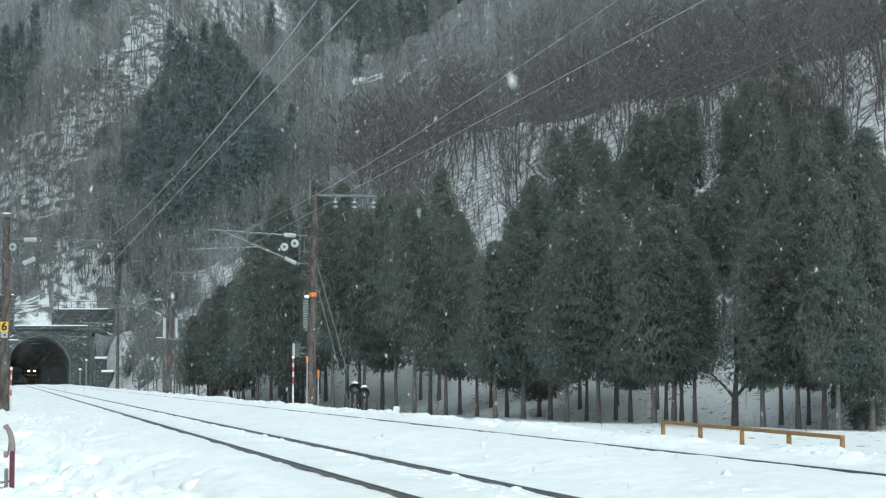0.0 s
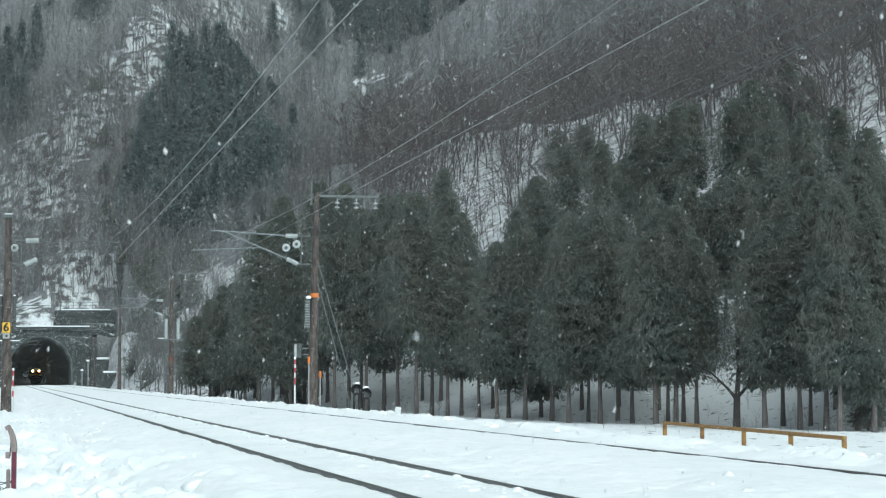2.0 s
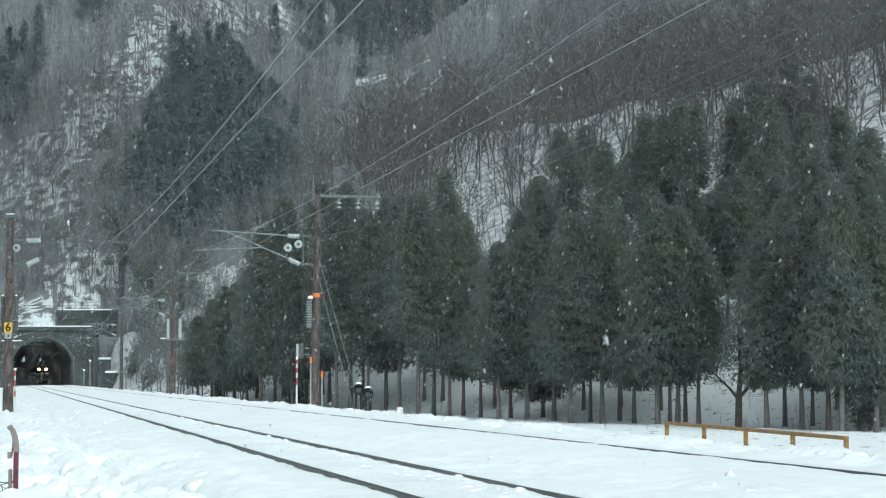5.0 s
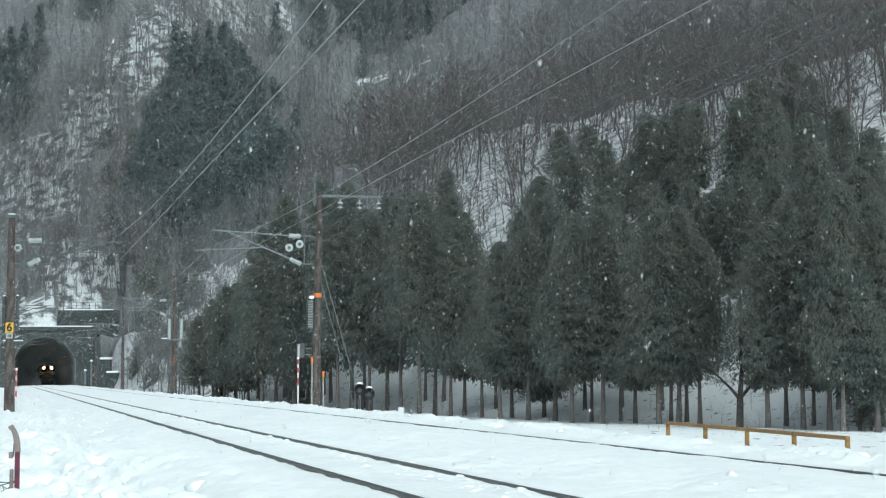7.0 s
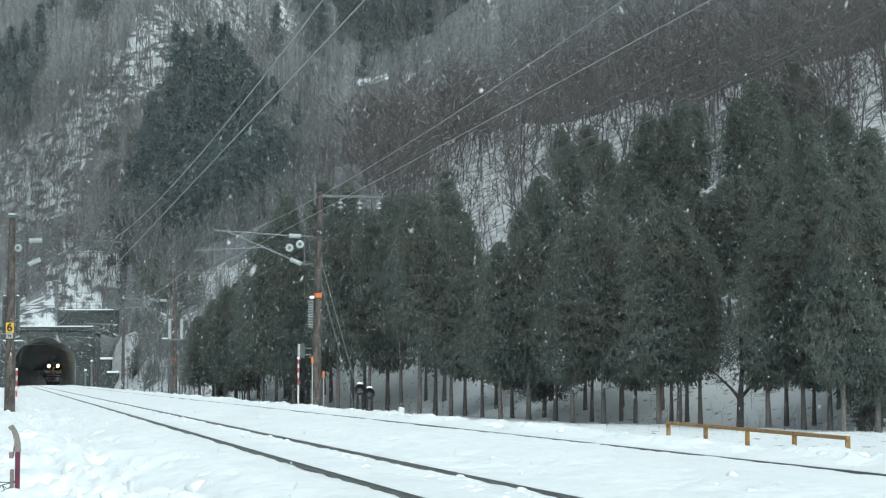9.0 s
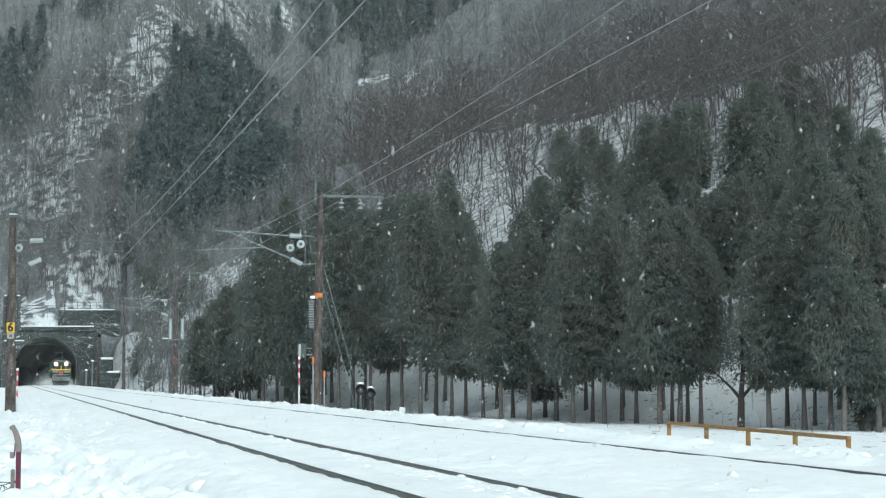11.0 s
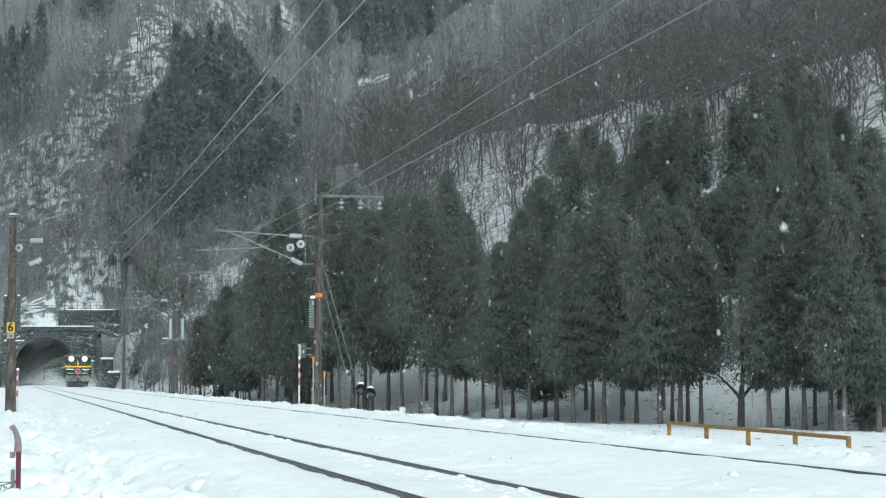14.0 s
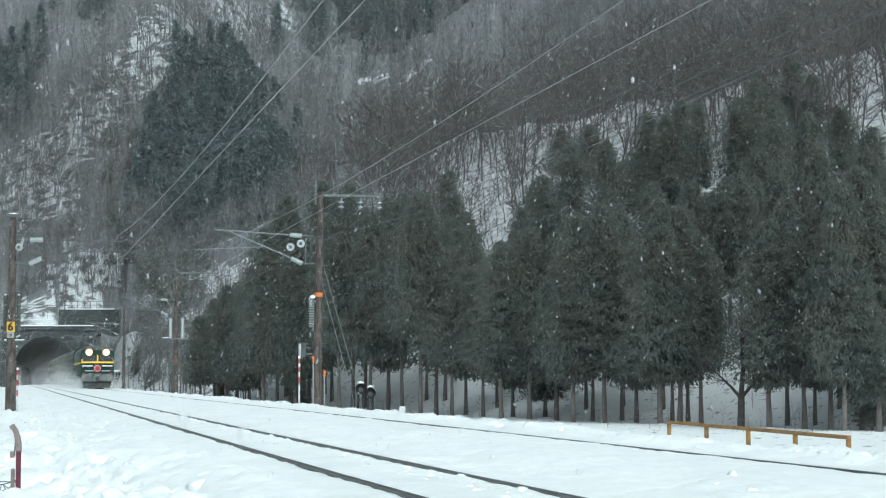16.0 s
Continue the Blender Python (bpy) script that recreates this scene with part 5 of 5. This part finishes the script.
    for y in (3.2, 9.2, 15.2):
        bm = bmesh.new()
        block(bm, (0, y, 0.72), (2.3, 3.2, 0.6), 0.05)
        bogie = part("bogie", bm, BOGIE, ob)
        for yy in (-1.15, 1.15):
            bm = bmesh.new()
            for s in (-0.55, 0.55):
                tube(bm, (s - 0.06, y + yy, 0.56), (s + 0.06, y + yy, 0.56), 0.56, n=20)
            tube(bm, (-0.7, y + yy, 0.56), (0.7, y + yy, 0.56), 0.08, n=8)
            part("wheelset", bm, DULL_STEEL, bogie)
    for y, knee, top, label in ((4.0, 3.78, 3.92, "folded diamond pantograph"), (14.4, 4.25, 5.0, "raised diamond pantograph")):
        bm = bmesh.new()
        for s in (-0.5, 0.5):
            tube(bm, (s, y, 3.7), (s, y + 0.75, knee), 0.024, n=6)
            tube(bm, (s, y + 0.75, knee), (s * 0.8, y, top), 0.02, n=6)
            tube(bm, (s, y, 3.7), (s, y - 0.75, knee), 0.024, n=6)
            tube(bm, (s, y - 0.75, knee), (s * 0.8, y, top), 0.02, n=6)
        tube(bm, (-0.85, y, top + 0.02), (0.85, y, top + 0.02), 0.03, n=6)
        part("pantograph", bm, DULL_STEEL, ob, label)
    for k in range(7):
        bm = bmesh.new()
        block(bm, (-W - 0.006, 4.2 + 1.7 * k, 2.72), (0.03, 1.1, 0.5), 0.005)
        part("side_louvre", bm, DULL_STEEL, ob)
    bm = bmesh.new()
    block(bm, (-W - 0.006, 1.2, 2.68), (0.03, 0.6, 0.55), 0.005)
    part("cab_window", bm, GLASS, ob)
    return ob


def coach():
    ob = thing("sleeping_car", "dark green sleeping car with yellow bands and a snow-dusted roof", "railway carriage", "carriages of the train")
    W, L = 1.42, 20.0
    section = [(-W, 0.85), (W, 0.85), (W, 3.2), (W * 0.85, 3.6), (W * 0.4, 3.82), (-W * 0.4, 3.82), (-W * 0.85, 3.6), (-W, 3.2)]
    bm = bmesh.new()
    loft(bm, [[(x, y, z) for x, z in section] for y in (0.3, L)])
    part("body", bm, GREEN, ob)
    bm = bmesh.new()
    top = [(-W * 0.99, 3.24), (-W * 0.84, 3.63), (-W * 0.38, 3.86), (W * 0.38, 3.86), (W * 0.84, 3.63), (W * 0.99, 3.24), (W * 0.7, 3.3), (-W * 0.7, 3.3)]
    loft(bm, [[(x, y, z) for x, z in top[::-1]] for y in (0.35, L - 0.05)])
    part("roof", bm, ROOF, ob, "grey roof dusted with snow")
    for z in (1.55, 2.95):
        bm = bmesh.new()
        for s in (-1, 1):
            block(bm, (s * (W + 0.004), L / 2, z), (0.02, L - 0.8, 0.1))
        part("yellow_band", bm, DULL_BAND, ob, "dull yellow band")
    for k in range(9):
        bm = bmesh.new()
        block(bm, (-W - 0.006, 2.2 + 2.0 * k, 2.3), (0.03, 1.3, 0.75), 0.005)
        part("window", bm, GLASS, ob)
    for y in (3.0, 17.2):
        bm = bmesh.new()
        block(bm, (0, y, 0.6), (2.2, 2.8, 0.6), 0.05)
        bogie = part("bogie", bm, BOGIE, ob)
        for yy in (-1.05, 1.05):
            bm = bmesh.new()
            for s in (-0.55, 0.55):
                tube(bm, (s - 0.06, y + yy, 0.43), (s + 0.06, y + yy, 0.43), 0.43, n=16)
            part("wheelset", bm, DULL_STEEL, bogie)
    return ob


LOCO = locomotive()
COACH = coach()
COACHES = [COACH] + [copy_thing(COACH, Matrix.Identity(4)) for k in range(5)]


def flakes_mesh(centres, sizes, rng):
    """Small uneven octahedra."""
    base = np.array([(1, 0, 0), (-1, 0, 0), (0, 1, 0), (0, -1, 0), (0, 0, 1), (0, 0, -1)], float)
    tri = np.array([(0, 2, 4), (2, 1, 4), (1, 3, 4), (3, 0, 4), (2, 0, 5), (1, 2, 5), (3, 1, 5), (0, 3, 5)])
    n = len(centres)
    verts = base[None] * (sizes[:, None, None] * (0.6 + 0.8 * rng.random((n, 6, 1)))) + rng.normal(0, 0.2, (n, 6, 3)) * sizes[:, None, None] + centres[:, None]
    faces = (tri[None] + 6 * np.arange(n)[:, None, None]).reshape(-1, 3)
    return verts.reshape(-1, 3), faces


def specks(centres, sizes, rng):
    """Tiny single flakes too small to have a shape."""
    n = len(centres)
    verts = centres[:, None] + rng.normal(0, 0.75, (n, 3, 3)) * sizes[:, None, None]
    return verts.reshape(-1, 3), np.arange(3 * n).reshape(-1, 3)


def snow_spray():
    """Powder whirled up along the train: a long low cloud of fine grains, thick behind the wheels."""
    rng = np.random.default_rng(61)
    n = 120000
    y = 1.0 + 70 * rng.random(n) ** 1.4
    side = np.where(rng.random(n) < 0.75, -1, 1)
    out = np.abs(rng.normal(0, 1, n)) * (0.30 + 0.045 * y)
    x = side * (1.1 + np.minimum(out, 5))
    z = np.abs(rng.normal(0, 1, n)) * (0.42 + 0.030 * y) * np.exp(-0.10 * out) + 0.02
    v, f = specks(np.stack([x, y, z], -1), 0.0095 + 0.0085 * rng.random(n), rng)
    ob = mesh_object("snow_spray", v, f, [FLAKE])
    return tagged(ob, "cloud of powder snow whirled up along the train", "blown snow", kind="stuff")


SPRAY = snow_spray()


# ---- falling snow ----
FALLS = []
FALL_WAYS = [(-0.55, 0.0, -1.15), (-0.30, 0.15, -1.45), (0.15, -0.1, -1.05), (0.35, 0.0, -1.30), (-0.75, 0.1, -1.35), (0.05, 0.0, -1.60)]


def falling_snow():
    for k, way in enumerate(FALL_WAYS):
        rng = np.random.default_rng(700 + k)
        n = 1500
        d = 2.5 + 42 * rng.random(n) ** 0.62
        wide = 0.235 * d + 0.3
        x = wide * rng.uniform(-1, 1, n) - rng.random(n) * 16 * way[0]
        low = EYE - 0.07 * d - 0.3
        high = EYE + 0.205 * d + 0.4
        z = low + (high - low - 16 * way[2]) * rng.random(n)
        size = 0.0042 + 0.0065 * rng.random(n) ** 2 + 0.00008 * d
        v, f = flakes_mesh(np.stack([x, d, z], -1), size, rng)
        far = 25 + 375 * rng.random(130000) ** 1.3
        fx = (0.235 * far + 1) * rng.uniform(-1, 1, len(far)) - rng.random(len(far)) * 16 * way[0]
        fz = EYE - 0.01 * far + (0.215 * far - 16 * way[2]) * rng.random(len(far))
        v2, f2 = specks(np.stack([fx, far, fz], -1), (0.00011 + 0.00003 * rng.random(len(far)) ** 2) * far, rng)
        ob = mesh_object("falling_snow", np.concatenate([v, v2]), np.concatenate([f, f2 + len(v)]), [NEAR_FLAKE, FLAKE], np.repeat([0, 1], [len(f), len(f2)]))
        FALLS.append(tagged(ob, "white snowflakes drifting down through the air", "falling snow", "falling snow", "stuff"))


falling_snow()
plant_cedars()
plant_bare_trees()
far_woods()


# ---- what moves ----
def train_place(t):
    """How far ahead the front of the train stands at t seconds."""
    left = 16 - t
    return 167.9 + 24.2 * left - 0.17 * left * left


def on_rails(d, back=0.0):
    """The pose of a vehicle whose front is back metres behind the train's front."""
    along = d + back * 0.9767
    p = at(FAR_TRACK, along, float(grade(min(along, 330))))
    return pose(p.x, p.y, p.z, 0, 0, HEADING)


def motions():
    times = [k * 1.0 for k in range(17)]
    walk(LOCO, [(t, on_rails(train_place(t))) for t in times])
    for k, car in enumerate(COACHES):
        walk(car, [(t, on_rails(train_place(t), 18.9 + 20.5 * k)) for t in times])
    walk(SPRAY, [(t, on_rails(train_place(t))) for t in times])
    for k, ob in enumerate(FALLS):
        w = FALL_WAYS[k]
        rows = []
        for t in times:
            sway = 0.22 * math.sin(0.9 * t + k * 1.3), 0.06 * math.sin(1.3 * t + k)
            rows.append((t, pose(w[0] * t + sway[0], w[1] * t, w[2] * t + sway[1])))
        walk(ob, rows)


motions()
